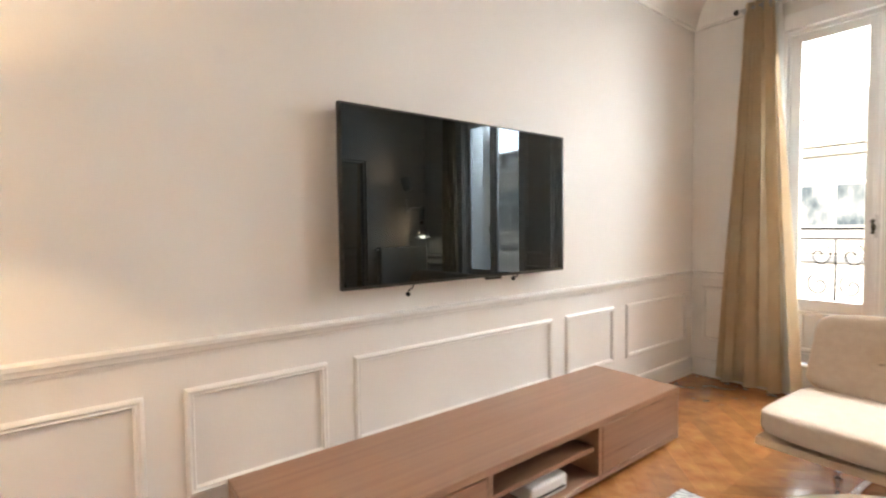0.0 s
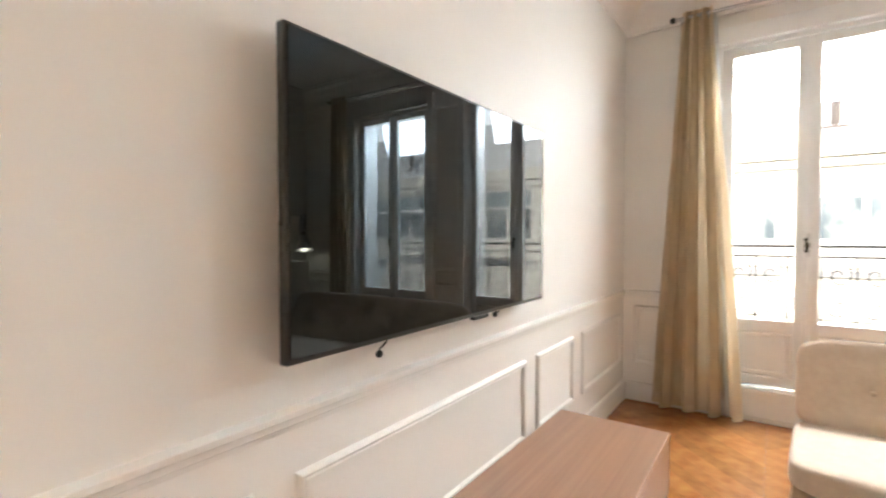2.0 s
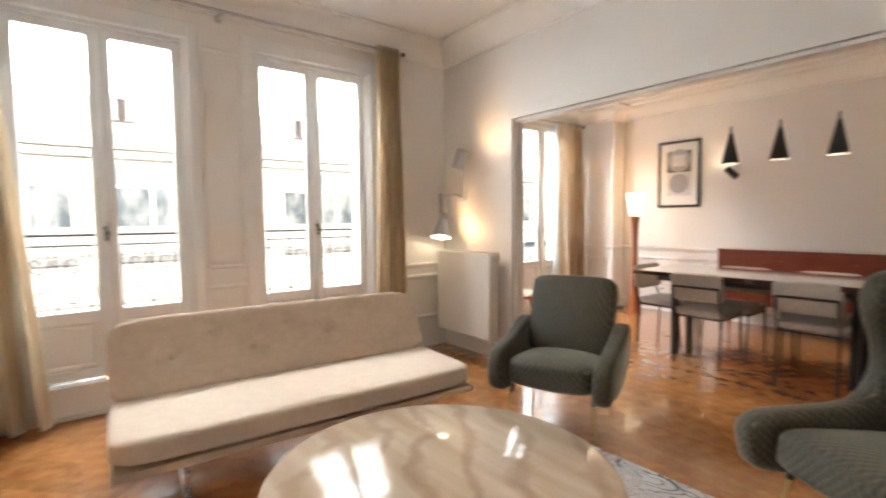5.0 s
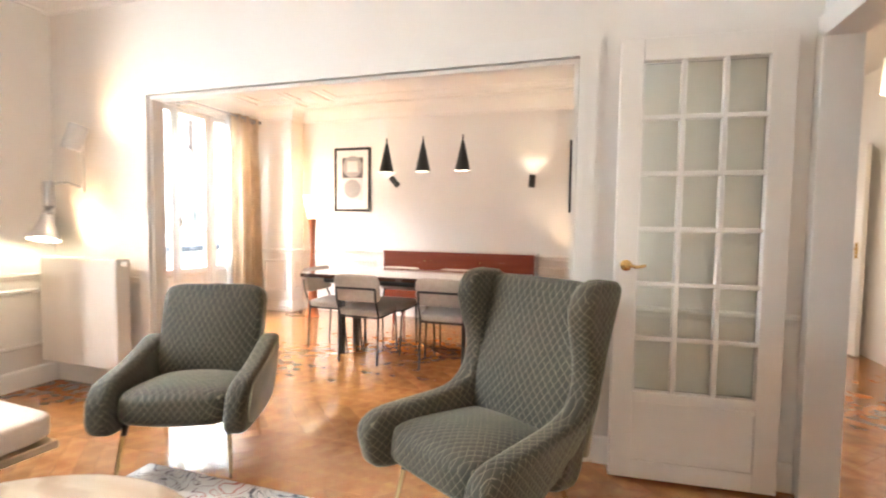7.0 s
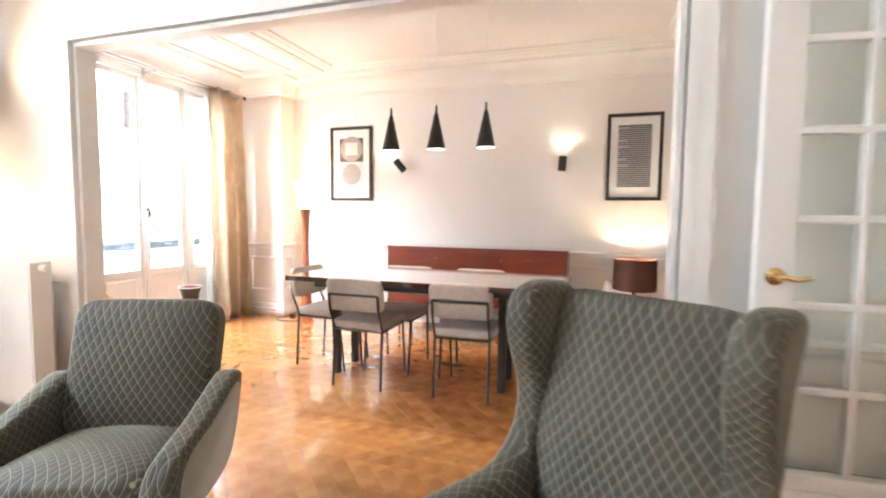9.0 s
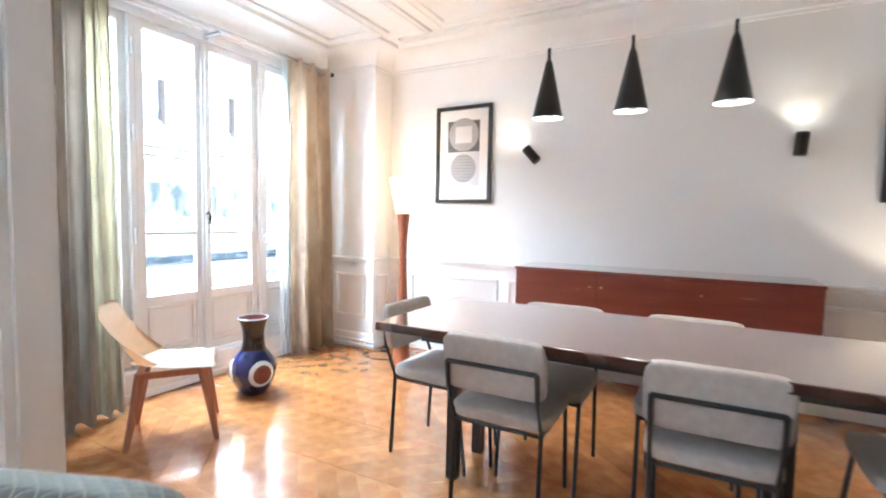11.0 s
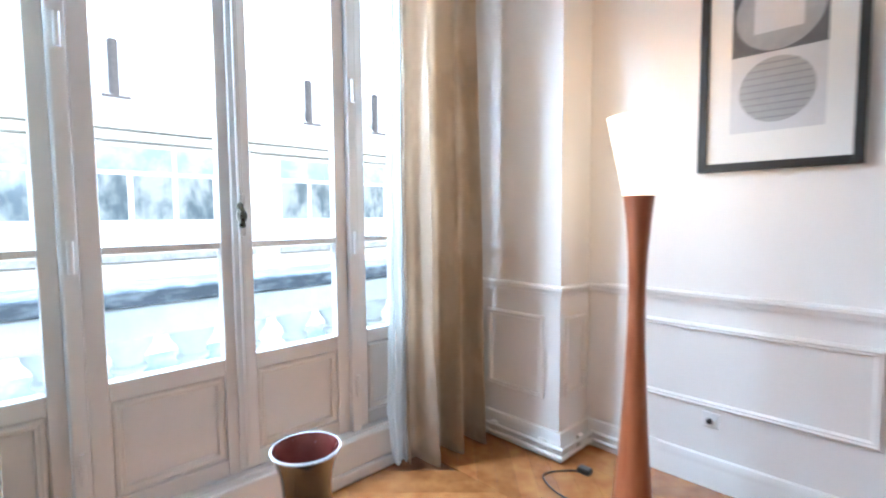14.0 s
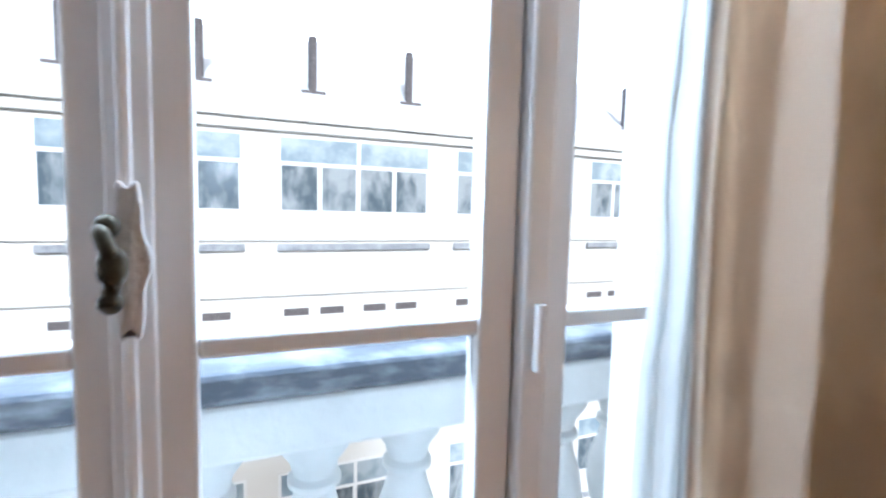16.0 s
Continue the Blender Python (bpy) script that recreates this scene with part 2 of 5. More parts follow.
def quilt_mat():
    """Olive grey velvet with pale diamond stitching."""
    m = mat("quilted_velvet", (0.026, 0.024, 0.017), 0.7, color2=(0.062, 0.055, 0.037), scale=3.5, sheen=0.38)
    nt = m.node_tree
    b = nt.nodes["Principled BSDF"]
    b.inputs["Sheen Roughness"].default_value = 0.35
    b.inputs["Sheen Tint"].default_value = (0.85, 0.82, 0.64, 1)
    base = b.inputs["Base Color"].links[0].from_socket
    tc = nt.nodes.new("ShaderNodeTexCoord")
    sp = nt.nodes.new("ShaderNodeSeparateXYZ")
    sn = nt.nodes.new("ShaderNodeSeparateXYZ")
    nt.links.new(tc.outputs["Object"], sp.inputs[0])
    nt.links.new(tc.outputs["Normal"], sn.inputs[0])

    def op(kind, a, c, d=None):
        n = nt.nodes.new("ShaderNodeMath")
        n.operation = kind
        for i, v in enumerate((a, c, d)):
            if v is None:
                continue
            if isinstance(v, (int, float)):
                n.inputs[i].default_value = v
            else:
                nt.links.new(v, n.inputs[i])
        return n.outputs[0]

    side = op("GREATER_THAN", op("ABSOLUTE", sn.outputs[1], 0), 0.62)
    front = op("SUBTRACT", 1.0, side)
    u = op("ADD", op("MULTIPLY", sp.outputs[1], front), op("MULTIPLY", sp.outputs[0], side))
    v = op("SUBTRACT", sp.outputs[2], op("MULTIPLY", sp.outputs[0], front))
    lines = []
    for s in (1, -1):
        q = op("MULTIPLY", op("ADD", op("MULTIPLY", u, 1.05), op("MULTIPLY", v, s * 0.95)), 28.0)
        lines.append(op("ABSOLUTE", op("SUBTRACT", op("FRACT", q, 0), 0.5), 0))
    near = op("MINIMUM", lines[0], lines[1])
    mask = nt.nodes.new("ShaderNodeMapRange")
    mask.inputs[1].default_value, mask.inputs[2].default_value = 0.018, 0.052
    mask.inputs[3].default_value, mask.inputs[4].default_value = 1.0, 0.0
    nt.links.new(near, mask.inputs[0])
    mx = nt.nodes.new("ShaderNodeMix")
    mx.data_type = "RGBA"
    nt.links.new(mask.outputs[0], mx.inputs[0])
    nt.links.new(base, mx.inputs[6])
    mx.inputs[7].default_value = (0.20, 0.183, 0.125, 1)
    nt.links.new(mx.outputs[2], b.inputs["Base Color"])
    bp = nt.nodes.new("ShaderNodeBump")
    bp.inputs["Strength"].default_value = 0.5
    bp.inputs["Distance"].default_value = 0.006
    nt.links.new(near, bp.inputs["Height"])
    nt.links.new(bp.outputs[0], b.inputs["Normal"])
    return m


def marble_mat():
    m = mat("banded_marble", (0.43, 0.31, 0.205), 0.08, color2=(0.60, 0.48, 0.36), scale=2.2, stretch=(5, 0.5, 1), coat=0.4)
    nt = m.node_tree
    b = nt.nodes["Principled BSDF"]
    base = b.inputs["Base Color"].links[0].from_socket
    tc = nt.nodes.new("ShaderNodeTexCoord")
    mp = nt.nodes.new("ShaderNodeMapping")
    mp.inputs["Rotation"].default_value = (0, 0, radians(38))
    w = nt.nodes.new("ShaderNodeTexWave")
    w.inputs["Scale"].default_value = 1.7
    w.inputs["Distortion"].default_value = 7.5
    w.inputs["Detail"].default_value = 4
    w.inputs["Detail Scale"].default_value = 1.6
    nt.links.new(tc.outputs["Object"], mp.inputs[0])
    nt.links.new(mp.outputs[0], w.inputs[0])
    r = nt.nodes.new("ShaderNodeMapRange")
    r.inputs[1].default_value, r.inputs[2].default_value = 0.6, 1.0
    r.inputs[4].default_value = 0.45
    nt.links.new(w.outputs[1], r.inputs[0])
    mx = nt.nodes.new("ShaderNodeMix")
    mx.data_type = "RGBA"
    nt.links.new(r.outputs[0], mx.inputs[0])
    nt.links.new(base, mx.inputs[6])
    mx.inputs[7].default_value = (0.26, 0.15, 0.09, 1)
    nt.links.new(mx.outputs[2], b.inputs["Base Color"])
    return m


def rug_mat():
    m = mat("drawn_rug", (0.50, 0.48, 0.45), 0.95, color2=(0.60, 0.58, 0.55), scale=6, bump=0.4, bump_scale=300)
    nt = m.node_tree
    b = nt.nodes["Principled BSDF"]
    base = b.inputs["Base Color"].links[0].from_socket
    tc = nt.nodes.new("ShaderNodeTexCoord")
    n = nt.nodes.new("ShaderNodeTexNoise")
    n.inputs["Scale"].default_value = 4.5
    n.inputs["Detail"].default_value = 1.5
    n.inputs["Distortion"].default_value = 1.6
    nt.links.new(tc.outputs["Object"], n.inputs[0])
    q = nt.nodes.new("ShaderNodeMath")
    q.operation = "PINGPONG"
    q.inputs[1].default_value = 0.045
    nt.links.new(n.outputs[0], q.inputs[0])
    r = nt.nodes.new("ShaderNodeMapRange")
    r.inputs[1].default_value, r.inputs[2].default_value = 0.005, 0.013
    r.inputs[3].default_value, r.inputs[4].default_value = 1, 0
    nt.links.new(q.outputs[0], r.inputs[0])
    mx = nt.nodes.new("ShaderNodeMix")
    mx.data_type = "RGBA"
    nt.links.new(r.outputs[0], mx.inputs[0])
    nt.links.new(base, mx.inputs[6])
    red = nt.nodes.new("ShaderNodeTexNoise")
    red.inputs["Scale"].default_value = 1.3
    nt.links.new(tc.outputs["Object"], red.inputs[0])
    rr = nt.nodes.new("ShaderNodeValToRGB")
    rr.color_ramp.elements[0].position, rr.color_ramp.elements[1].position = 0.50, 0.56
    rr.color_ramp.elements[0].color, rr.color_ramp.elements[1].color = (0.06, 0.06, 0.07, 1), (0.34, 0.07, 0.045, 1)
    nt.links.new(red.outputs[0], rr.inputs[0])
    nt.links.new(rr.outputs[0], mx.inputs[7])
    nt.links.new(mx.outputs[2], b.inputs["Base Color"])
    return m


def damask_mat(name, c1, c2, thru):
    m = mat(name, c1, 0.5, color2=c2, scale=5, stretch=(1, 1, 0.6), bump=0.1, bump_scale=260,
            sheen=0.3, contrast=(0.46, 0.54))
    b = m.node_tree.nodes["Principled BSDF"]
    nt = m.node_tree
    tr = nt.nodes.new("ShaderNodeBsdfTranslucent")
    tr.inputs[0].default_value = (0.84, 0.70, 0.51, 1)
    mx = nt.nodes.new("ShaderNodeMixShader")
    mx.inputs[0].default_value = thru
    nt.links.new(b.outputs[0], mx.inputs[1])
    nt.links.new(tr.outputs[0], mx.inputs[2])
    nt.links.new(mx.outputs[0], nt.nodes["Material Output"].inputs[0])
    return m


def vase_mat():
    """Cobalt glaze, dark neck."""
    m = mat("cobalt_glaze", (0.008, 0.014, 0.12), 0.08, color2=(0.01, 0.012, 0.035), scale=9, coat=0.6)
    return m


GLASS = glass_mat()
DOORGLASS = door_glass_mat()
QUILT = quilt_mat()
MARBLE = marble_mat()
RUG = rug_mat()
DAMASK = damask_mat("damask_curtain", (0.66, 0.56, 0.42), (0.75, 0.66, 0.52), 0.5)
# damask toned down to hold back the window light
NARROW = damask_mat("dimmed_damask", (0.42, 0.375, 0.26), (0.50, 0.45, 0.32), 0.05)
LINED = damask_mat("lined_damask", (0.63, 0.50, 0.365), (0.73, 0.60, 0.455), 0.04)
# curtain lining standing in shade; the shade is put into this grey
SHADEDRAPE = damask_mat("shaded_drape", (0.37, 0.315, 0.25), (0.43, 0.37, 0.30), 0.02)
SHADECLOTH = damask_mat("shade_cloth", (0.74, 0.66, 0.55), (0.78, 0.70, 0.60), 0.5)
SHEER = damask_mat("sheer_lining", (0.80, 0.80, 0.78), (0.84, 0.84, 0.82), 0.6)
SHEER.node_tree.nodes["Translucent BSDF"].inputs[0].default_value = (0.90, 0.92, 0.92, 1)
COBALT = vase_mat()
VASE_DARK = mat("iron_glaze", (0.012, 0.010, 0.010), 0.12, color2=(0.03, 0.02, 0.018), scale=16, coat=0.5)
VASE_WHITE = mat("pale_glaze", (0.62, 0.64, 0.66), 0.15, color2=(0.5, 0.52, 0.56), scale=14, coat=0.4)
VASE_RED = mat("oxblood_glaze", (0.11, 0.022, 0.018), 0.12, color2=(0.17, 0.05, 0.03), scale=18, coat=0.5)

# ---- builders ----


def mesh_of(name, bm, material, smooth=False, angle=40, wound=False):
    me = bpy.data.meshes.new(name)
    if not wound:
        bmesh.ops.recalc_face_normals(bm, faces=bm.faces)
    if smooth:
        for f in bm.faces:
            f.smooth = True
        for e in bm.edges:
            if len(e.link_faces) == 2 and e.calc_face_angle(0) > radians(angle):
                e.smooth = False
    bm.to_mesh(me)
    bm.free()
    me.materials.append(material)
    return me


def part(name, bm, material, parent=None, label="", smooth=False, angle=40):
    ob = new(name, mesh_of(name, bm, material, smooth, angle))
    if parent is not None:
        ob.parent = parent
    if label:
        ob["label"] = label
    return ob


def thing(name, label, category, group="", m=None):
    ob = new(name)
    ob.empty_display_size = 0.05
    if m is not None:
        ob.matrix_basis = m
    return tagged(ob, label, category, group)


def structure(name, bm, material, label="", smooth=False):
    return tagged(part(name, bm, material, None, label, smooth), label, "", "", "structure")


def box(bm, x0, x1, y0, y1, z0, z1, bevel=0.0, seg=2):
    r = bmesh.ops.create_cube(bm, size=1, matrix=Matrix.Translation(((x0 + x1) / 2, (y0 + y1) / 2, (z0 + z1) / 2)) @ Matrix.Diagonal((x1 - x0, y1 - y0, z1 - z0, 1)))
    if bevel:
        es = list({e for v in r["verts"] for e in v.link_edges})
        bmesh.ops.bevel(bm, geom=es, offset=bevel, segments=seg, affect="EDGES", profile=0.5)
    return bm


def boxes(*rows, bevel=0.0):
    bm = bmesh.new()
    for r in rows:
        box(bm, *r, bevel=bevel)
    return bm


def lathe(profile, n=32, cap=True):
    bm = bmesh.new()
    rings = []
    for r, z in profile:
        rings.append([bm.verts.new((r * math.cos(2 * math.pi * i / n), r * math.sin(2 * math.pi * i / n), z)) for i in range(n)])
    for a, b in zip(rings, rings[1:]):
        for i in range(n):
            bm.faces.new((a[i], a[(i + 1) % n], b[(i + 1) % n], b[i]))
    if cap:
        bm.faces.new(rings[0])
        bm.faces.new(rings[-1])
    return bm


def tube(points, r, n=8, bm=None, r2=None):
    bm = bm or bmesh.new()
    pts = [Vector(p) for p in points]
    rings = []
    for i, p in enumerate(pts):
        d = (pts[min(i + 1, len(pts) - 1)] - pts[max(i - 1, 0)]).normalized()
        a = d.cross(Vector((0, 0, 1)))
        if a.length < 0.1:
            a = d.cross(Vector((0, 1, 0)))
        a.normalize()
        b = d.cross(a)
        rad = r if r2 is None else r + (r2 - r) * i / (len(pts) - 1)
        rings.append([bm.verts.new(p + rad * (math.cos(2 * math.pi * k / n) * a + math.sin(2 * math.pi * k / n) * b)) for k in range(n)])
    for a, b in zip(rings, rings[1:]):
        for i in range(n):
            bm.faces.new((a[i], a[(i + 1) % n], b[(i + 1) % n], b[i]))
    bm.faces.new(rings[0])
    bm.faces.new(rings[-1])
    return bm


def smooth_path(points, n=6):
    """Catmull-Rom points along a few given ones."""
    p = [Vector(q) for q in points]
    p = [2 * p[0] - p[1]] + p + [2 * p[-1] - p[-2]]
    out = []
    for a, b, c, d in zip(p, p[1:], p[2:], p[3:]):
        for k in range(n):
            t = k / n
            out.append(0.5 * ((2 * b) + (c - a) * t + (2 * a - 5 * b + 4 * c - d) * t * t + (3 * b - a - 3 * c + d) * t ** 3))
    out.append(p[-2])
    return out


def slab(outline, thick, axis="y", bevel=0.02, seg=3, flare=None):
    """A closed outline of (a, b) points, made thick along an axis through 0, its rim rounded."""
    bm = bmesh.new()
    put = {"y": lambda a, b, c: (a, c, b), "x": lambda a, b, c: (c, a, b), "z": lambda a, b, c: (a, b, c)}[axis]
    lo = [bm.verts.new(put(a, b, -thick / 2)) for a, b in outline]
    hi = [bm.verts.new(put(a, b, thick / 2)) for a, b in outline]
    bm.faces.new(lo)
    bm.faces.new(hi)
    n = len(outline)
    for i in range(n):
        bm.faces.new((lo[i], lo[(i + 1) % n], hi[(i + 1) % n], hi[i]))
    bmesh.ops.recalc_face_normals(bm, faces=bm.faces)
    if bevel:
        es = [e for e in bm.edges if (e.verts[0] in lo) == (e.verts[1] in lo)]
        bmesh.ops.bevel(bm, geom=es, offset=bevel, segments=seg, affect="EDGES", profile=0.5)
    return bm


def cushion(sx, sy, sz, puff=0.02, n=14, power=6.0):
    """A soft rounded block, centred, crowned on its faces."""
    bm = bmesh.new()
    bmesh.ops.create_cube(bm, size=2)
    bmesh.ops.subdivide_edges(bm, edges=bm.edges, cuts=n, use_grid_fill=True)
    for v in bm.verts:
        c = v.co
        k = (abs(c.x) ** power + abs(c.y) ** power + abs(c.z) ** power) ** (1 / power)
        q = c / k
        crown = (1 - q.x ** 2) * (1 - q.y ** 2)
        v.co = Vector((q.x * sx / 2, q.y * sy / 2, q.z * (sz / 2 + puff * crown)))
    return bm


# ---- structure ----
XW, XP0, XP1, XE = 0.0, 3.90, 3.975, 7.13       # screen wall, partition's two faces, far dining wall
YS, YSD, YF, YA = 0.68, 0.95, 5.53, 6.10       # living south wall, dining south wall, facade, alcove back
ZL, ZD = 2.93, 2.80                            # ceilings

sub = boxes((-0.3, 7.9, -2.2, 6.2, -0.12, -0.004))
floor = structure("floor", sub, PARQ_SUB, "varnished oak chevron parquet floor")

structure("wall_west", boxes((-0.25, 0, -2.2, 5.9, -0.05, 3.1)), WALL, "warm white painted wall behind the screen")
# facade of the living room, with two french windows
wn_rows = [(0, 0.62, YF, 5.86, -0.05, 3.1), (1.60, 2.06, YF, 5.86, -0.05, 3.1), (3.04, 4.30, YF, 5.86, -0.05, 3.1),
           (0.62, 1.60, YF, 5.86, 2.54, 3.1), (2.06, 3.04, YF, 5.86, 2.54, 3.1), (0.62, 1.60, YF, 5.86, -0.05, 0.03), (2.06, 3.04, YF, 5.86, -0.05, 0.03)]
wall_north = structure("wall_north", boxes(*wn_rows), WALL, "white painted facade wall between tall windows")
structure("wall_alcove_west", boxes((4.05, 4.31, 5.86, 6.36, -0.05, 3.1)), WALL, "white painted side of the window alcove")
wall_alcove = structure("wall_alcove_pier", boxes((6.86, 7.40, YF, 6.36, -0.05, 3.1)), WALL, "white painted corner pier of the alcove")
structure("wall_alcove_north", boxes((4.31, 4.70, YA, 6.36, -0.05, 3.1), (6.47, 6.86, YA, 6.36, -0.05, 3.1), (4.70, 6.47, YA, 6.36, 2.56, 3.1), (4.70, 6.47, YA, 6.36, -0.05, 0.02)),
          WALL, "white painted wall round the balcony doors")
wall_east = structure("wall_east", boxes((XE, XE + 0.25, 0.8, YF, -0.05, 3.1)), WALL, "white painted wall behind the sideboard")
wall_part = structure("wall_partition", boxes((XP0, XP1, 4.57, YF, -0.05, 3.1), (XP0, XP1, 0.58, 1.72, -0.05, 3.1), (XP0, XP1, 1.72, 4.57, 2.08, 3.1)),
                      WALL, "white partition wall with a wide opening")
wall_south = structure("wall_south", boxes((0, 2.95, 0.58, YS, -0.05, 3.1), (3.83, XP0, 0.58, YS, -0.05, 3.1), (2.95, 3.83, 0.58, YS, 2.07, 3.1)),
                       WALL, "white living room wall with a doorway")
structure("wall_dining_south", boxes((XP1, 6.20, 0.80, YSD, -0.05, 3.1), (7.06, XE, 0.80, YSD, -0.05, 3.1), (6.20, 7.06, 0.80, YSD, 2.10, 3.1)),
          WALL, "white dining room wall with a glazed door")
structure("wall_hall_south", boxes((-0.2, 5.35, -1.05, -0.90, -0.05, 3.1), (6.22, 7.9, -1.05, -0.90, -0.05, 3.1),
                                   (5.35, 6.22, -1.05, -0.90, 2.05, 3.1), (-0.2, 7.9, -2.2, -2.1, -0.05, 3.1)), WALL,
          "white hall wall with two doorways")
structure("wall_hall_end", boxes((7.60, 7.75, -2.2, 0.8, -0.05, 3.1)), WALL, "white end wall of the hall")

cb = boxes((-0.2, XP0 + 0.05, 0.55, 5.7, ZL, ZL + 0.15))
structure("ceiling", cb, CEIL, "white living room ceiling")
structure("ceiling_dining", boxes((XP0 + 0.05, XE + 0.2, 0.82, 6.3, ZD, ZD + 0.15)), CEIL, "white dining room ceiling")
structure("ceiling_hall", boxes((-0.2, 7.75, -2.2, 0.56, 2.75, 2.9)), CEIL, "white hall ceiling")


def run(profile, path, closed=False):
    """Sweeps a profile of (out, up) along a level path; out points to the left of the way walked."""
    bm = bmesh.new()
    pts = [Vector(p) for p in path]
    n = len(pts)
    rings = []
    for i, p in enumerate(pts):
        din = (p - pts[i - 1]).normalized() if (i or closed) else None
        dout = (pts[(i + 1) % n] - p).normalized() if (i < n - 1 or closed) else None
        din, dout = din or dout, dout or din
        l1, l2 = Vector((-din.y, din.x, 0)), Vector((-dout.y, dout.x, 0))
        mit = (l1 + l2)
        mit = mit / max(mit.length_squared / 2, 0.2)
        rings.append([bm.verts.new(p + mit * o + Vector((0, 0, u))) for o, u in profile])
    k = len(profile)
    for i in range(n if closed else n - 1):
        a, b = rings[i], rings[(i + 1) % n]
        for j in range(k):
            bm.faces.new((a[j], b[j], b[(j + 1) % k], a[(j + 1) % k]))
    if not closed:
        bm.faces.new(rings[0])
        bm.faces.new(rings[-1])
    return bm


CORN = [(0, 0), (0.018, 0), (0.022, 0.02), (0.035, 0.03), (0.045, 0.06), (0.075, 0.10), (0.12, 0.13), (0.155, 0.15), (0.165, 0.175), (0.185, 0.18), (0.185, 0.199), (0, 0.199)]
CORN_D = [(0, 0), (0.016, 0), (0.02, 0.018), (0.034, 0.024), (0.045, 0.06), (0.08, 0.11), (0.13, 0.145), (0.20, 0.16), (0.21, 0.19), (0.27, 0.20), (0.27, 0.219), (0, 0.219)]
structure("trim_cornice_living", run(CORN, [(0, YS, ZL - 0.2), (XP0, YS, ZL - 0.2), (XP0, YF, ZL - 0.2), (0, YF, ZL - 0.2)], True), TRIM,
          "moulded white plaster cornice", True)
structure("trim_cornice_dining", run(CORN_D, [(XP1, YSD, ZD - 0.22), (XE, YSD, ZD - 0.22), (XE, YF, ZD - 0.22), (6.86, YF, ZD - 0.22), (6.86, YA, ZD - 0.22),
                                              (4.31, YA, ZD - 0.22), (4.31, YF, ZD - 0.22), (XP1, YF, ZD - 0.22)], True), TRIM, "moulded white plaster cornice", True)
# ceiling mouldings of the dining room
BEAD = [(-0.07, 0), (-0.065, -0.018), (-0.04, -0.024), (-0.03, -0.034), (0.02, -0.038), (0.035, -0.024), (0.06, -0.018), (0.07, 0)]
for x0, x1, y0, y1 in ((4.45, 6.76, 1.40, 4.80), (4.45, 6.76, 4.99, 5.33)):
    structure("trim_ceiling_panel", run(BEAD, [(x0, y0, ZD), (x1, y0, ZD), (x1, y1, ZD), (x0, y1, ZD)], True), TRIM, "plaster ceiling moulding", True)

RAIL = [(0, 0), (0.006, 0), (0.008, 0.012), (0.014, 0.016), (0.016, 0.03), (0.022, 0.036), (0.022, 0.05), (0.010, 0.056), (0, 0.058)]
BASE = [(0, 0), (0.022, 0), (0.022, 0.10), (0.018, 0.115), (0.02, 0.125), (0.012, 0.145), (0, 0.15)]


def trims(paths):
    for p in paths:
        zr = 0.775 if p[0][0] < 3.95 and p[-1][0] < 3.95 else 0.80
        structure("trim_chair_rail", run(RAIL, [(x, y, zr) for x, y in p]), TRIM, "white moulded chair rail", True)
        structure("baseboard", run(BASE, [(x, y, -0.012) for x, y in p]), TRIM, "tall white moulded baseboard", True)


trims([[(0.57, YF), (0, YF), (0, YS), (2.85, YS)], [(XP0, 4.68), (XP0, YF), (3.07, YF)],
       [(XP1, 1.60), (XP1, YSD), (6.14, YSD)], [(XE, YSD + 0.02), (XE, YF), (6.86, YF), (6.86, YA), (6.50, YA)],
       [(XP0, 0.715), (XP0, 1.605)], [(4.66, YA), (4.31, YA), (4.31, YF), (XP1, YF), (XP1, 4.68)]])


def panel_frame(wall, a0, a1, z0, z1, plane, axis):
    """A mitred moulding frame on a wall; axis: the way that the wall faces."""
    prof = [(0, 0), (0.004, 0.010), (0.012, 0.016), (0.020, 0.012), (0.026, 0.014), (0.032, 0.0)]
    bm = bmesh.new()
    loop = [(a0, z0, 1, 1), (a1, z0, -1, 1), (a1, z1, -1, -1), (a0, z1, 1, -1)]
    sign = -1 if axis[0] == "-" else 1
    rings = []
    for a, z, sa, sz in loop:
        ring = []
        for o, u in prof:
            aa, zz, pp = a + sa * o, z + sz * o, plane + sign * u
            ring.append(bm.verts.new((pp, aa, zz) if axis[1] == "x" else (aa, pp, zz)))
        rings.append(ring)
    for i in range(4):
        a, b = rings[i], rings[(i + 1) % 4]
        for j in range(len(prof) - 1):
            bm.faces.new((a[j], b[j], b[j + 1], a[j + 1]))
    return part("panel_molding", bm, TRIM, wall)


walls = {o.name: o for o in scene.objects}
for a, b in ((0.80, 1.738), (1.854, 2.38), (2.495, 3.785), (3.91, 4.42), (4.565, 5.42)):
    panel_frame(walls["wall_west"], a, b, 0.285, 0.665, 0.0, "+x")
for a, b in ((2.55, 3.95), (4.09, 4.31), (4.39, 5.285), (1.15, 2.40)):
    panel_frame(wall_east, a, b, 0.35, 0.72, XE, "-x")
panel_frame(wall_alcove, 6.90, 7.09, 0.30, 0.70, YF, "-y")
panel_frame(wall_alcove, 5.62, 5.98, 0.28, 0.70, 6.86, "-x")
panel_frame(wall_north, 0.08, 0.50, 0.285, 0.72, YF, "-y")
panel_frame(wall_north, 3.20, 3.84, 0.285, 0.72, YF, "-y")
panel_frame(wall_north, 1.68, 1.98, 0.90, 2.50, YF, "-y")
panel_frame(wall_north, 1.68, 1.98, 0.25, 0.78, YF, "-y")


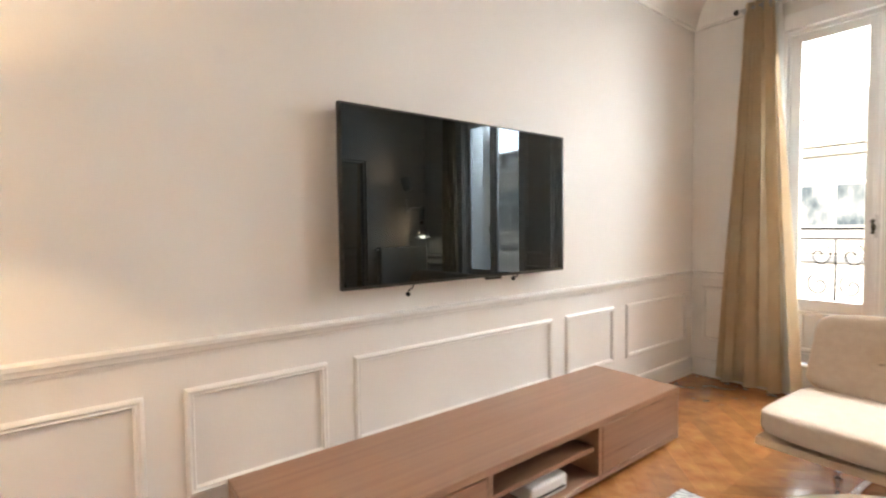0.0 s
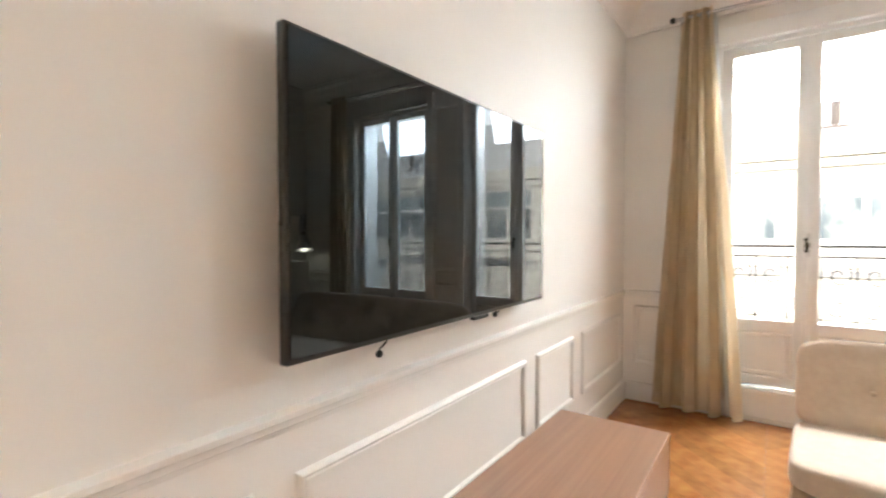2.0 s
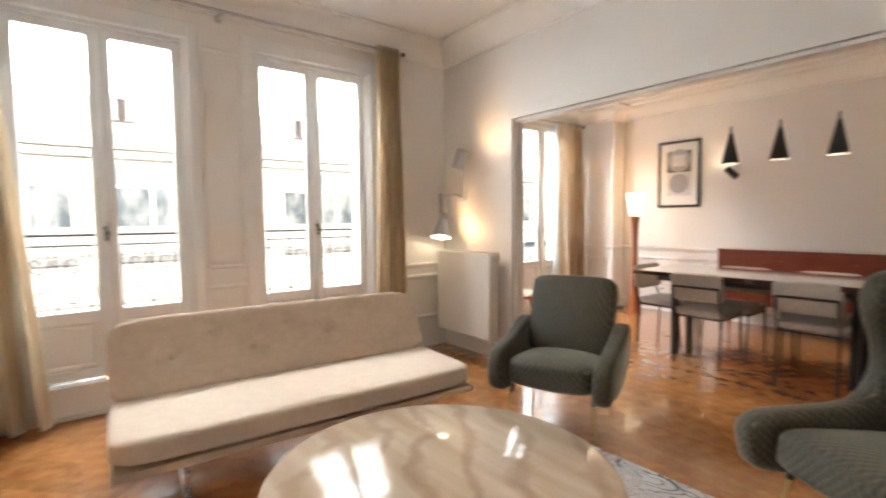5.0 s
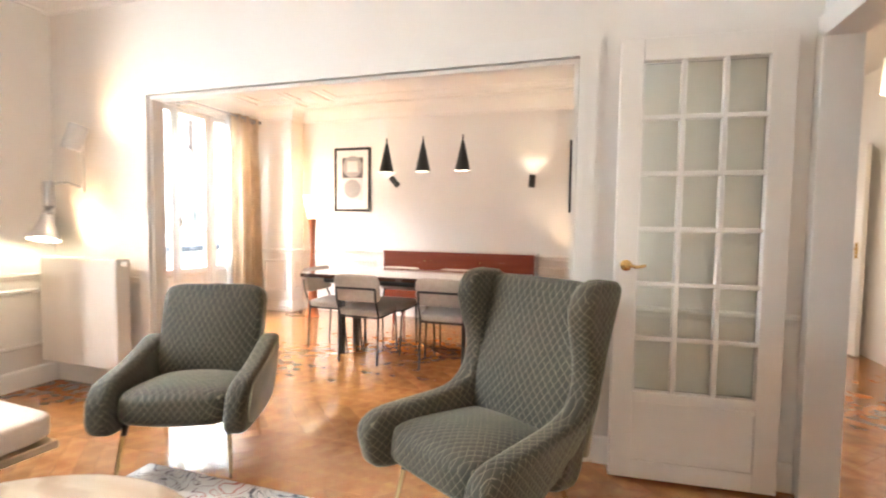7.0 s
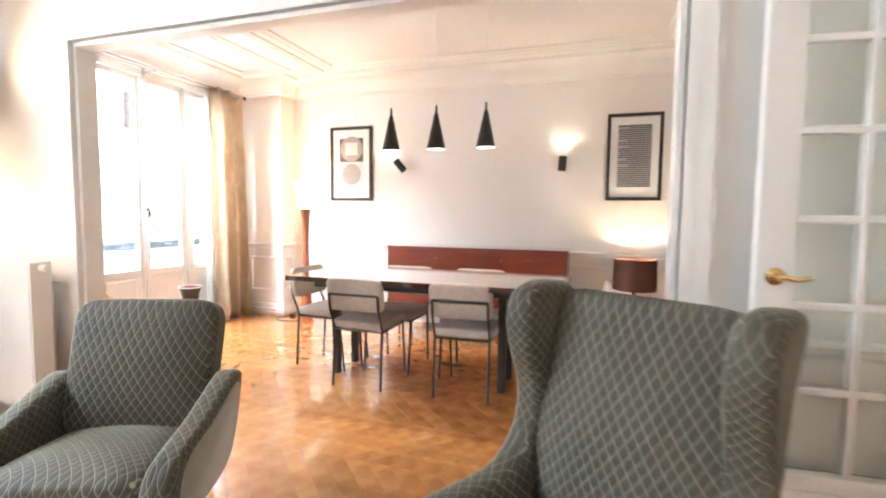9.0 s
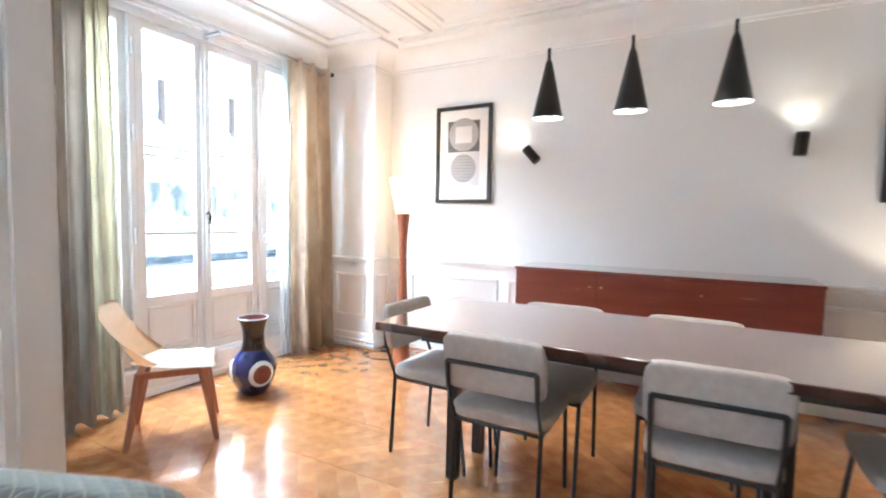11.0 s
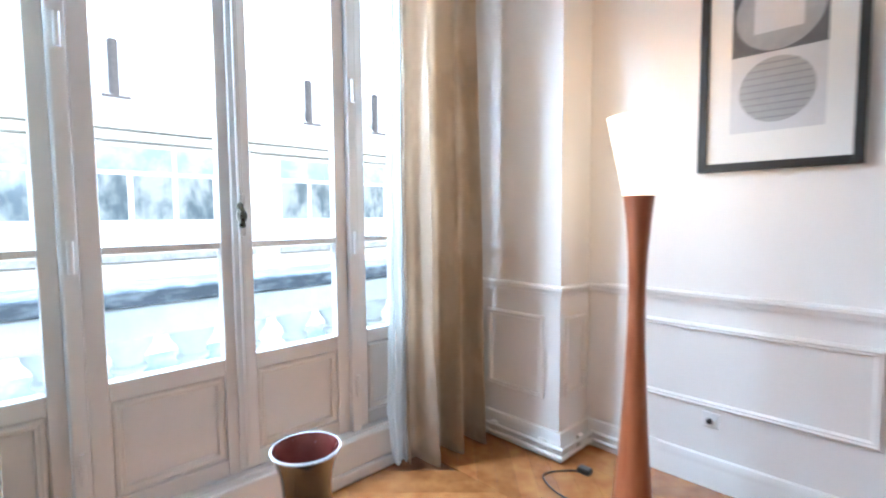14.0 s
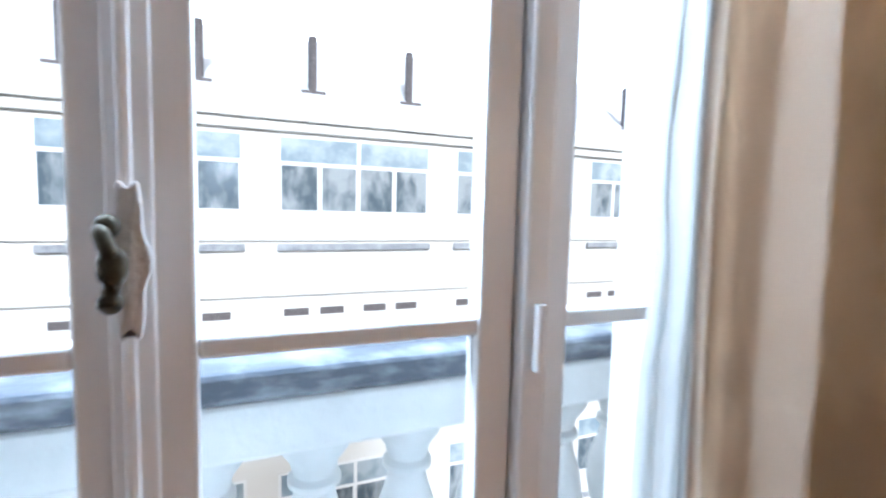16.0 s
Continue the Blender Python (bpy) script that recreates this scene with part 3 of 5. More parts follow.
def casing(name, x, y0, y1, z1, side, w=0.11, bottom=0.0):
    """Door casing on a wall that faces along x."""
    bm = bmesh.new()
    for k, (o, d) in enumerate(((0.0, 0.018), (0.022, 0.028), (0.075, 0.034))):
        a = w - o
        xx0, xx1 = sorted((x, x + side * d))
        box(bm, xx0, xx1, y0 - a, y0, bottom, z1 + a)
        box(bm, xx0, xx1, y1, y1 + a, bottom, z1 + a)
        box(bm, xx0, xx1, y0, y1, z1, z1 + a)
    return structure(name, bm, TRIM, "white moulded door casing")


casing("trim_opening", XP0, 1.72, 4.57, 2.08, -1)
casing("trim_opening", XP1, 1.72, 4.57, 2.08, 1)
structure("trim_jamb", boxes((XP0 - 0.008, XP1 + 0.008, 4.545, 4.567, 0, 2.06), (XP0 - 0.008, XP1 + 0.008, 1.723, 1.745, 0, 2.06), (XP0 - 0.008, XP1 + 0.008, 1.723, 4.567, 2.055, 2.077)),
          TRIM, "white painted lining of the opening")
structure("trim_doorway", boxes((3.80, 3.832, 0.57, 0.72, 0, 2.08), (2.945, 2.975, 0.57, 0.72, 0, 2.08), (2.945, 3.832, 0.57, 0.72, 2.05, 2.08),
                                (2.86, 2.945, 0.68, 0.70, 0, 2.16), (2.86, 3.898, 0.68, 0.705, 2.08, 2.16), (3.832, 3.898, 0.68, 0.71, 0, 2.08)), TRIM, "white painted doorway lining")


# ---- windows ----
def leaf(win, x0, x1, y, z0, z1, glass, panel, bar=None, st=0.055):
    """One glazed leaf with a solid lower panel; glass and panel: (z0, z1)."""
    fr = boxes((x0, x0 + st, y - 0.022, y + 0.022, z0, z1), (x1 - st, x1, y - 0.022, y + 0.022, z0, z1), (x0 + st, x1 - st, y - 0.022, y + 0.022, glass[1], z1),
               (x0 + st, x1 - st, y - 0.022, y + 0.022, panel[1], glass[0]), (x0 + st, x1 - st, y - 0.022, y + 0.022, z0, panel[0]), bevel=0.005)
    if bar:
        box(fr, x0 + st, x1 - st, y - 0.018, y + 0.018, bar - 0.014, bar + 0.014, bevel=0.005)
    f = part("window_frame", fr, FRAME, win)
    part("lower_panel", boxes((x0 + st, x1 - st, y - 0.006, y + 0.012, panel[0], panel[1])), FRAME, win)
    pf = panel_frame(win, x0 + st + 0.004, x1 - st - 0.004, panel[0] + 0.004, panel[1] - 0.004, y - 0.006, "-y")
    spans = [(glass[0], glass[1])] if not bar else [(glass[0], bar - 0.014), (bar + 0.014, glass[1])]
    for a, b in spans:
        p = part("pane", boxes((x0 + st, x1 - st, y - 0.002, y + 0.002, a, b)), GLASS, win)
        p.visible_shadow = False
    return f


def espagnolette(win, x, y, z, z0, z1):
    rod = boxes((x - 0.022, x + 0.022, y - 0.042, y - 0.022, z0, z1), bevel=0.006)
    tube([(x, y - 0.055, z0 + 0.02), (x, y - 0.055, z1 - 0.02)], 0.007, 8, rod)
    part("closing_rod", rod, FRAME, win, smooth=True)
    edge = []
    for k in range(48):                     # scalloped outline, pointed at both ends
        a = 2 * math.pi * k / 48
        r = 1.0 + 0.16 * math.cos(6 * a) + 0.07 * math.cos(10 * a)
        edge.append((0.017 * r * math.cos(a), 0.082 * (1 + 0.10 * math.cos(6 * a)) * math.sin(a)))
    plate = slab(edge, 0.012, "y", 0.004, 2)
    bmesh.ops.translate(plate, verts=plate.verts, vec=(x + 0.004, y - 0.066, z))
    part("handle_plate", plate, PLATE, win, "ornate silvered plate", smooth=True)
    h = tube(smooth_path([(x, y - 0.066, z + 0.030), (x - 0.003, y - 0.095, z + 0.032), (x + 0.003, y - 0.104, z + 0.016), (x + 0.008, y - 0.10, z - 0.006), (x + 0.003, y - 0.098, z - 0.028)]), 0.008, 10)
    bmesh.ops.create_uvsphere(h, u_segments=14, v_segments=10, radius=0.0155, matrix=Matrix.Translation((x + 0.006, y - 0.10, z - 0.002)) @ Matrix.Diagonal((0.9, 0.8, 1.35, 1)))
    bmesh.ops.create_uvsphere(h, u_segments=12, v_segments=8, radius=0.0115, matrix=Matrix.Translation((x + 0.003, y - 0.098, z - 0.036)))
    bmesh.ops.create_uvsphere(h, u_segments=12, v_segments=8, radius=0.012, matrix=Matrix.Translation((x, y - 0.088, z + 0.036)))
    bmesh.ops.translate(h, verts=h.verts, vec=(-0.010, 0, 0))
    part("handle", h, BRASSDARK, win, "dark patinated metal window handle", smooth=True)


BRASSDARK = mat("patinated_brass", (0.035, 0.031, 0.022), 0.28, 0.8, color2=(0.11, 0.10, 0.07), scale=40)
PLATE = mat("silvered_plate", (0.62, 0.61, 0.60), 0.3, 0.4, color2=(0.75, 0.75, 0.74), scale=60, bump=0.3, bump_scale=120)


def french_window(name, x0, x1, label):
    win = tagged(new(name), label, "", "", "structure")
    y, xm = 5.60, (x0 + x1) / 2
    part("outer_frame", boxes((x0 - 0.035, x0, y - 0.04, y + 0.05, 0.03, 2.54), (x1, x1 + 0.035, y - 0.04, y + 0.05, 0.03, 2.54), (x0, x1, y - 0.04, y + 0.05, 2.505, 2.54),
                              (x0, x1, y - 0.05, y + 0.05, 0.03, 0.19), bevel=0.004), FRAME, win)
    part("inner_casing", boxes((x0 - 0.10, x0 - 0.03, YF - 0.022, YF + 0.03, 0.0, 2.64), (x1 + 0.03, x1 + 0.10, YF - 0.022, YF + 0.03, 0.0, 2.64), (x0 - 0.03, x1 + 0.03, YF - 0.022, YF + 0.03, 2.53, 2.64),
                               (x0 - 0.03, x1 + 0.03, YF - 0.015, YF + 0.05, 0.03, 0.20), (x0 - 0.03, x1 + 0.03, YF - 0.03, YF + 0.06, 0.20, 0.225), bevel=0.006), FRAME, win)
    leaf(win, x0, xm - 0.002, y, 0.235, 2.503, (0.68, 2.445), (0.30, 0.60), st=0.06)
    leaf(win, xm + 0.002, x1, y, 0.235, 2.503, (0.68, 2.445), (0.30, 0.60), st=0.06)
    espagnolette(win, xm, y, 1.18, 0.25, 2.49)
    return win


french_window("window_1", 0.64, 1.585, "tall white french window with a lower panel")
french_window("window_2", 2.075, 3.025, "tall white french window with a lower panel")

win3 = tagged(new("window_3"), "white balcony french doors with side lights", "", "", "structure")
y3 = 6.17
part("outer_frame", boxes((4.70, 4.735, y3 - 0.04, y3 + 0.05, 0.02, 2.56), (6.435, 6.47, y3 - 0.04, y3 + 0.05, 0.02, 2.56), (4.735, 6.435, y3 - 0.04, y3 + 0.05, 2.50, 2.56),
                          (5.055, 5.10, y3 - 0.045, y3 + 0.05, 0.2, 2.50), (6.075, 6.12, y3 - 0.045, y3 + 0.05, 0.2, 2.50), (4.735, 6.435, y3 - 0.05, y3 + 0.06, 0.02, 0.20), bevel=0.006), FRAME, win3)
part("threshold", boxes((4.66, 6.50, YA - 0.03, YA + 0.03, 0.0, 0.055), (4.66, 6.50, YA - 0.018, YA + 0.03, 0.055, 0.19), bevel=0.008), FRAME, win3)
leaf(win3, 5.103, 5.583, y3, 0.205, 2.498, (0.665, 2.445), (0.27, 0.60), 1.095, 0.058)
leaf(win3, 5.587, 6.072, y3, 0.205, 2.498, (0.665, 2.445), (0.27, 0.60), 1.095, 0.058)
leaf(win3, 4.738, 5.052, y3, 0.205, 2.498, (0.665, 2.445), (0.27, 0.60), 1.095, 0.05)
leaf(win3, 6.123, 6.432, y3, 0.205, 2.498, (0.665, 2.445), (0.27, 0.60), 1.095, 0.05)
espagnolette(win3, 5.585, y3, 1.205, 0.22, 2.48)
for xh in (5.078, 6.097):
    for zh in (0.42, 1.08, 1.75, 2.3):
        part("hinge", tube([(xh, y3 - 0.055, zh - 0.05), (xh, y3 - 0.055, zh + 0.05)], 0.009, 10), FRAME, win3, smooth=True)


# ---- doors ----
def glazed_door(name, label, m, W=0.74):
    """A leaf along local x, hinged at its far end, with 3 x 6 panes."""
    d = tagged(new(name), label, "", "", "structure")
    d.matrix_basis = m
    H = 2.10
    gx, gz = (0.10, W - 0.10), (0.44, 1.995)
    fr = boxes((0, gx[0], -0.02, 0.02, 0.012, H), (gx[1], W, -0.02, 0.02, 0.012, H), (gx[0], gx[1], -0.02, 0.02, gz[1], H), (gx[0], gx[1], -0.02, 0.02, 0.38, gz[0]),
               (gx[0], gx[1], -0.02, 0.02, 0.012, 0.10), (gx[0], gx[1], -0.010, 0.010, 0.10, 0.38), bevel=0.004)
    part("door_frame", fr, DOORWHITE, d)
    pw, ph = (gx[1] - gx[0]) / 3, (gz[1] - gz[0]) / 6
    for i in range(1, 3):
        part("glazing_bar", boxes((gx[0] + i * pw - 0.011, gx[0] + i * pw + 0.011, -0.017, 0.017, gz[0], gz[1]), bevel=0.004), DOORWHITE, d)
    for j in range(1, 6):
        part("glazing_bar", boxes((gx[0], gx[1], -0.0165, 0.0165, gz[0] + j * ph - 0.011, gz[0] + j * ph + 0.011), bevel=0.004), DOORWHITE, d)
    for i in range(3):
        for j in range(6):
            part("pane", boxes((gx[0] + i * pw + 0.011, gx[0] + (i + 1) * pw - 0.011, -0.003, 0.003, gz[0] + j * ph + 0.011, gz[0] + (j + 1) * ph - 0.011)), DOORGLASS, d).visible_shadow = False
    h = lathe([(0.002, 0), (0.026, 0), (0.027, 0.006), (0.018, 0.010), (0.011, 0.014), (0.010, 0.045)], 20)
    for v in h.verts:
        v.co = Vector((v.co.x + 0.05, -0.02 - v.co.z, v.co.y + 1.045))
    tube(smooth_path([(0.05, -0.06, 1.045), (0.065, -0.064, 1.047), (0.09, -0.066, 1.041), (0.12, -0.064, 1.046), (0.13, -0.06, 1.05)]), 0.009, 10, h, 0.007)
    part("door_handle", h, BRASS, d, "brass lever handle", smooth=True)
    part("lower_molding", boxes((0.10, gx[1], -0.026, -0.02, 0.372, 0.392)), DOORWHITE, d)
    return d


# leaf folded back against the partition: local x runs along -y, its face towards -x
glazed_door("door_1", "white glazed door with greenish panes, folded open", pose(3.774, 1.528, 0, 0, 0, -86), 0.725)
glazed_door("door_2", "white glazed door with greenish panes, closed", pose(7.00, 0.90, 0, 0, 0, 180))
structure("trim_door_frame", boxes((6.15, 6.258, 0.79, 0.965, 0, 2.18), (7.003, 7.10, 0.79, 0.965, 0, 2.18), (6.258, 7.003, 0.79, 0.965, 2.105, 2.18), bevel=0.006), TRIM, "white door frame")


def panel_door(name, m, width=0.72):
    d = tagged(new(name), "white panelled hall door", "", "", "structure")
    d.matrix_basis = m
    part("door_leaf", boxes((0, width, -0.02, 0.02, 0.012, 2.03), bevel=0.004), DOORWHITE, d)
    for z0, z1 in ((0.12, 0.85), (1.0, 1.92)):
        panel_frame(d, 0.11, width - 0.11, z0, z1, -0.02, "-y")
    panel_frame(d, 0.11, width - 0.11, 0.12, 0.85, 0.02, "+y")
    panel_frame(d, 0.11, width - 0.11, 1.0, 1.92, 0.02, "+y")
    h = tube(smooth_path([(0.06, 0.02, 1.04), (0.06, 0.06, 1.04), (0.08, 0.07, 1.04), (0.15, 0.065, 1.035)]), 0.009, 10)
    box(h, 0.045, 0.075, 0.02, 0.026, 0.95, 1.10)
    part("door_handle", h, BRASS, d, "brass lever handle", smooth=True)
    return d


panel_door("door_3", pose(6.80, -0.80, 0, 0, 0, 8), 0.70)
panel_door("door_4", pose(5.40, -0.96, 0, 0, 0, 0), 0.78)
structure("trim_hall_doors", boxes((5.30, 5.38, -0.91, -0.88, 0, 2.10), (6.20, 6.29, -0.91, -0.88, 0, 2.10), (5.30, 6.29, -0.91, -0.88, 2.04, 2.12)), TRIM, "white hall door casing")


# ---- living room things ----
def screen():
    t = thing("television", "large flat black television mounted on the wall", "television")
    part("casing", boxes((0.035, 0.062, 2.45, 3.75, 1.0, 1.67), (0.06, 0.088, 2.41, 3.79, 0.957, 1.71), bevel=0.006), BLACKPLA, t)
    part("screen_panel", boxes((0.0885, 0.0905, 2.42, 3.78, 0.972, 1.70)), BLACKGLOSS, t, "glossy black screen")
    part("sensor", boxes((0.07, 0.092, 3.19, 3.29, 0.945, 0.958), bevel=0.003), BLACKPLA, t)
    part("wall_bracket", boxes((0.0, 0.036, 2.85, 3.35, 1.15, 1.5)), BLACK, t)
    for y, dz in ((2.75, 0.0), (3.42, 0.02)):
        k = tube(smooth_path([(0.06, y + 0.03, 0.965), (0.05, y + 0.02, 0.94), (0.045, y, 0.925 + dz)]), 0.003, 6)
        bmesh.ops.create_uvsphere(k, u_segments=10, v_segments=8, radius=0.011, matrix=Matrix.Translation((0.045, y, 0.912 + dz)))
        part("bracket_cord", k, BLACKPLA, t, smooth=True)


screen()


def media_unit():
    t = thing("media_cabinet", "low long walnut media cabinet with an open niche", "cabinet")
    x1, y0, y1, z0, z1 = 0.56, 1.98, 4.185, 0.03, 0.317
    part("top", boxes((0.025, x1, y0, y1, z1 - 0.03, z1), bevel=0.003), WALNUT, t)
    part("bottom", boxes((0.03, x1 - 0.005, y0, y1, z0, z0 + 0.025), bevel=0.002), WALNUT, t)
    part("back_panel", boxes((0.03, 0.045, y0, y1, z0 + 0.025, z1 - 0.03)), WALNUT, t)
    for y in (y0, 2.755, 3.445, y1 - 0.025):
        part("side_panel", boxes((0.045, x1 - 0.004, y, y + 0.025, z0 + 0.025, z1 - 0.03), bevel=0.002), WALNUT, t)
    part("shelf", boxes((0.045, x1 - 0.03, 2.78, 3.445, 0.165, 0.185), bevel=0.002), WALNUT, t)
    for a, b in ((y0 + 0.03, 2.75), (3.475, y1 - 0.03)):
        part("drawer_front", boxes((x1 - 0.022, x1 - 0.002, a, b, z0 + 0.03, z1 - 0.036), bevel=0.003), WALNUT, t)
    part("plinth", boxes((0.06, x1 - 0.05, y0 + 0.05, y1 - 0.05, 0.0, z0)), BLACK, t)
    b = thing("router_box", "white plastic router box in the cabinet niche", "router")
    part("body", boxes((0.36, 0.53, 3.02, 3.25, 0.057, 0.13), bevel=0.012), WHITEPLA, b)
    part("front_strip", boxes((0.53, 0.532, 3.04, 3.23, 0.075, 0.085)), BLACKPLA, b)


media_unit()


def sofa():
    t = thing("sofa", "cream fabric daybed sofa with a tufted back on chrome legs", "sofa", m=pose(1.92, 4.28, 0, 0, 0, -3.5))
    seat = cushion(1.80, 0.66, 0.115, 0.012, 16, 9)
    bmesh.ops.translate(seat, verts=seat.verts, vec=(0, -0.06, 0.325))
    part("seat", seat, SOFA, t, smooth=True, angle=80)
    # back with shallow buttoned tufts
    bk = cushion(1.80, 0.44, 0.105, 0.010, 60, 8)
    dots = [(x, y) for x in (-0.62, -0.21, 0.21, 0.62) for y in (-0.02,)] + [(x, 0.10) for x in (-0.42, 0.0, 0.42)]
    for v in bk.verts:
        if v.co.z > 0:
            for dx, dy in dots:
                v.co.z -= 0.042 * math.exp(-((v.co.x - dx) ** 2 + (v.co.y - dy) ** 2) / 0.0030)
    bmesh.ops.transform(bk, verts=bk.verts, matrix=pose(0, 0.300, 0.538, 60, 0, 0))
    back = part("backrest", bk, SOFA, t, smooth=True, angle=80)
    rot = pose(0, 0.300, 0.538, 60, 0, 0)
    for dx, dy in dots:
        p = rot @ Vector((dx, dy, 0.030))
        b = bmesh.new()
        bmesh.ops.create_uvsphere(b, u_segments=10, v_segments=6, radius=0.012, matrix=Matrix.Translation(p))
        part("button", b, SOFA, back, smooth=True)
    part("seat_frame", boxes((-0.89, 0.89, -0.375, 0.31, 0.222, 0.258), bevel=0.006), BEECH_PALE, t, "pale wooden rail under the seat")
    part("back_rail", boxes((-0.8, 0.8, 0.275, 0.305, 0.25, 0.42), bevel=0.005), BEECH_PALE, t)
    for sx in (-0.62, 0.62):
        lb = tube(smooth_path([(sx, -0.26, 0.228), (sx, -0.27, 0.10), (sx, -0.25, 0.012), (sx, 0.0, 0.012), (sx, 0.28, 0.012), (sx, 0.31, 0.10), (sx, 0.28, 0.228)], 5), 0.014, 10)
        part("leg", lb, CHROME, t, "chrome sled leg", smooth=True)


BEECH_PALE = mat("pale_beech", (0.52, 0.37, 0.24), 0.45, color2=(0.6, 0.45, 0.31), scale=5, stretch=(1, 8, 8))
sofa()


def coffee_table():
    t = thing("coffee_table", "round polished beige marble coffee table with brown veins", "coffee table", m=pose(1.885, 2.985, 0))
    part("tabletop", lathe([(0.02, 0.375), (0.565, 0.375), (0.582, 0.380), (0.59, 0.39), (0.587, 0.397), (0.578, 0.401), (0.02, 0.401)], 72), MARBLE, t, smooth=True, angle=50)
    part("pedestal", lathe([(0.24, 0.012), (0.24, 0.022), (0.05, 0.04), (0.035, 0.08), (0.035, 0.33), (0.09, 0.372), (0.22, 0.375)], 32), BLACK, t, "dark metal pedestal", smooth=True)


coffee_table()
rg = new("rug", mesh_of("rug", boxes((0.80, 3.12, 2.10, 3.72, 0.0, 0.011), bevel=0.004), RUG))
tagged(rg, "pale grey rug with dark curling line drawing", "rug")


def brass_leg(t, x0, y0, z0, x1, y1):
    a, b = Vector((x0, y0, z0)), Vector((x1, y1, 0))
    c = a.lerp(b, 0.2)
    bm = tube([a, c], 0.015, 10, None, 0.013)
    leg = part("leg", bm, BLACK, t, smooth=True)
    part("brass_tip", tube([c, b], 0.0128, 10, None, 0.008), BRASS, leg, "tapered brass leg", smooth=True)


def low_armchair():
    """Faces local -x."""
    t = thing("armchair", "low armchair in olive grey quilted velvet", "armchair", "velvet armchairs", pose(3.34, 3.613, 0, 0, 0, 22))
    s = cushion(0.60, 0.54, 0.17, 0.03, 14, 5)
    bmesh.ops.transform(s, verts=s.verts, matrix=pose(-0.06, 0, 0.318, 0, 6, 0))
    part("seat", s, QUILT, t, smooth=True, angle=80)
    b = cushion(0.53, 0.55, 0.13, 0.025, 16, 7)
    for v in b.verts:                       # wider towards the top
        v.co.y *= 1.0 - 0.06 * (v.co.x / 0.5) - 0.01
    bmesh.ops.transform(b, verts=b.verts, matrix=pose(0.185, 0, 0.603, 0, 107, 0))
    part("backrest", b, QUILT, t, smooth=True, angle=80)
    prof = [(-0.40, 0.30), (-0.385, 0.40), (-0.34, 0.46), (-0.26, 0.485), (-0.12, 0.51), (0.02, 0.55), (0.13, 0.585), (0.195, 0.585), (0.215, 0.55), (0.18, 0.40), (0.13, 0.29),
            (0.04, 0.235), (-0.12, 0.215), (-0.30, 0.22), (-0.375, 0.25)]
    prof = [(p.x, p.y) for p in smooth_path([(a, b, 0) for a, b in prof + prof[:1]], 3)][:-1]
    for s_, yy in ((1, 0.305), (-1, -0.305)):
        bm = slab(prof, 0.10, "y", 0.034, 4)
        for v in bm.verts:
            v.co.y += yy + s_ * 0.05 * (v.co.z - 0.35)
        part("armrest", bm, QUILT, t, smooth=True, angle=50)
        pl = [(a * 0.80 - 0.008, 0.075 + b * 0.80) for a, b in prof]
        bm = slab(pl, 0.012, "y", 0.003, 1)
        for v in bm.verts:
            v.co.y += yy + s_ * (0.051 + 0.05 * (v.co.z - 0.35))
        part("side_panel", bm, OLIVE, t, "plain olive side panel", smooth=True, angle=50)
    for s_ in (1, -1):
        brass_leg(t, -0.26, s_ * 0.24, 0.25, -0.31, s_ * 0.265)
        brass_leg(t, 0.10, s_ * 0.24, 0.25, 0.16, s_ * 0.26)
    return t


OLIVE = mat("olive_velvet", (0.20, 0.195, 0.14), 0.8, color2=(0.26, 0.25, 0.185), scale=8, sheen=0.6, bump=0.08, bump_scale=200)
low_armchair()


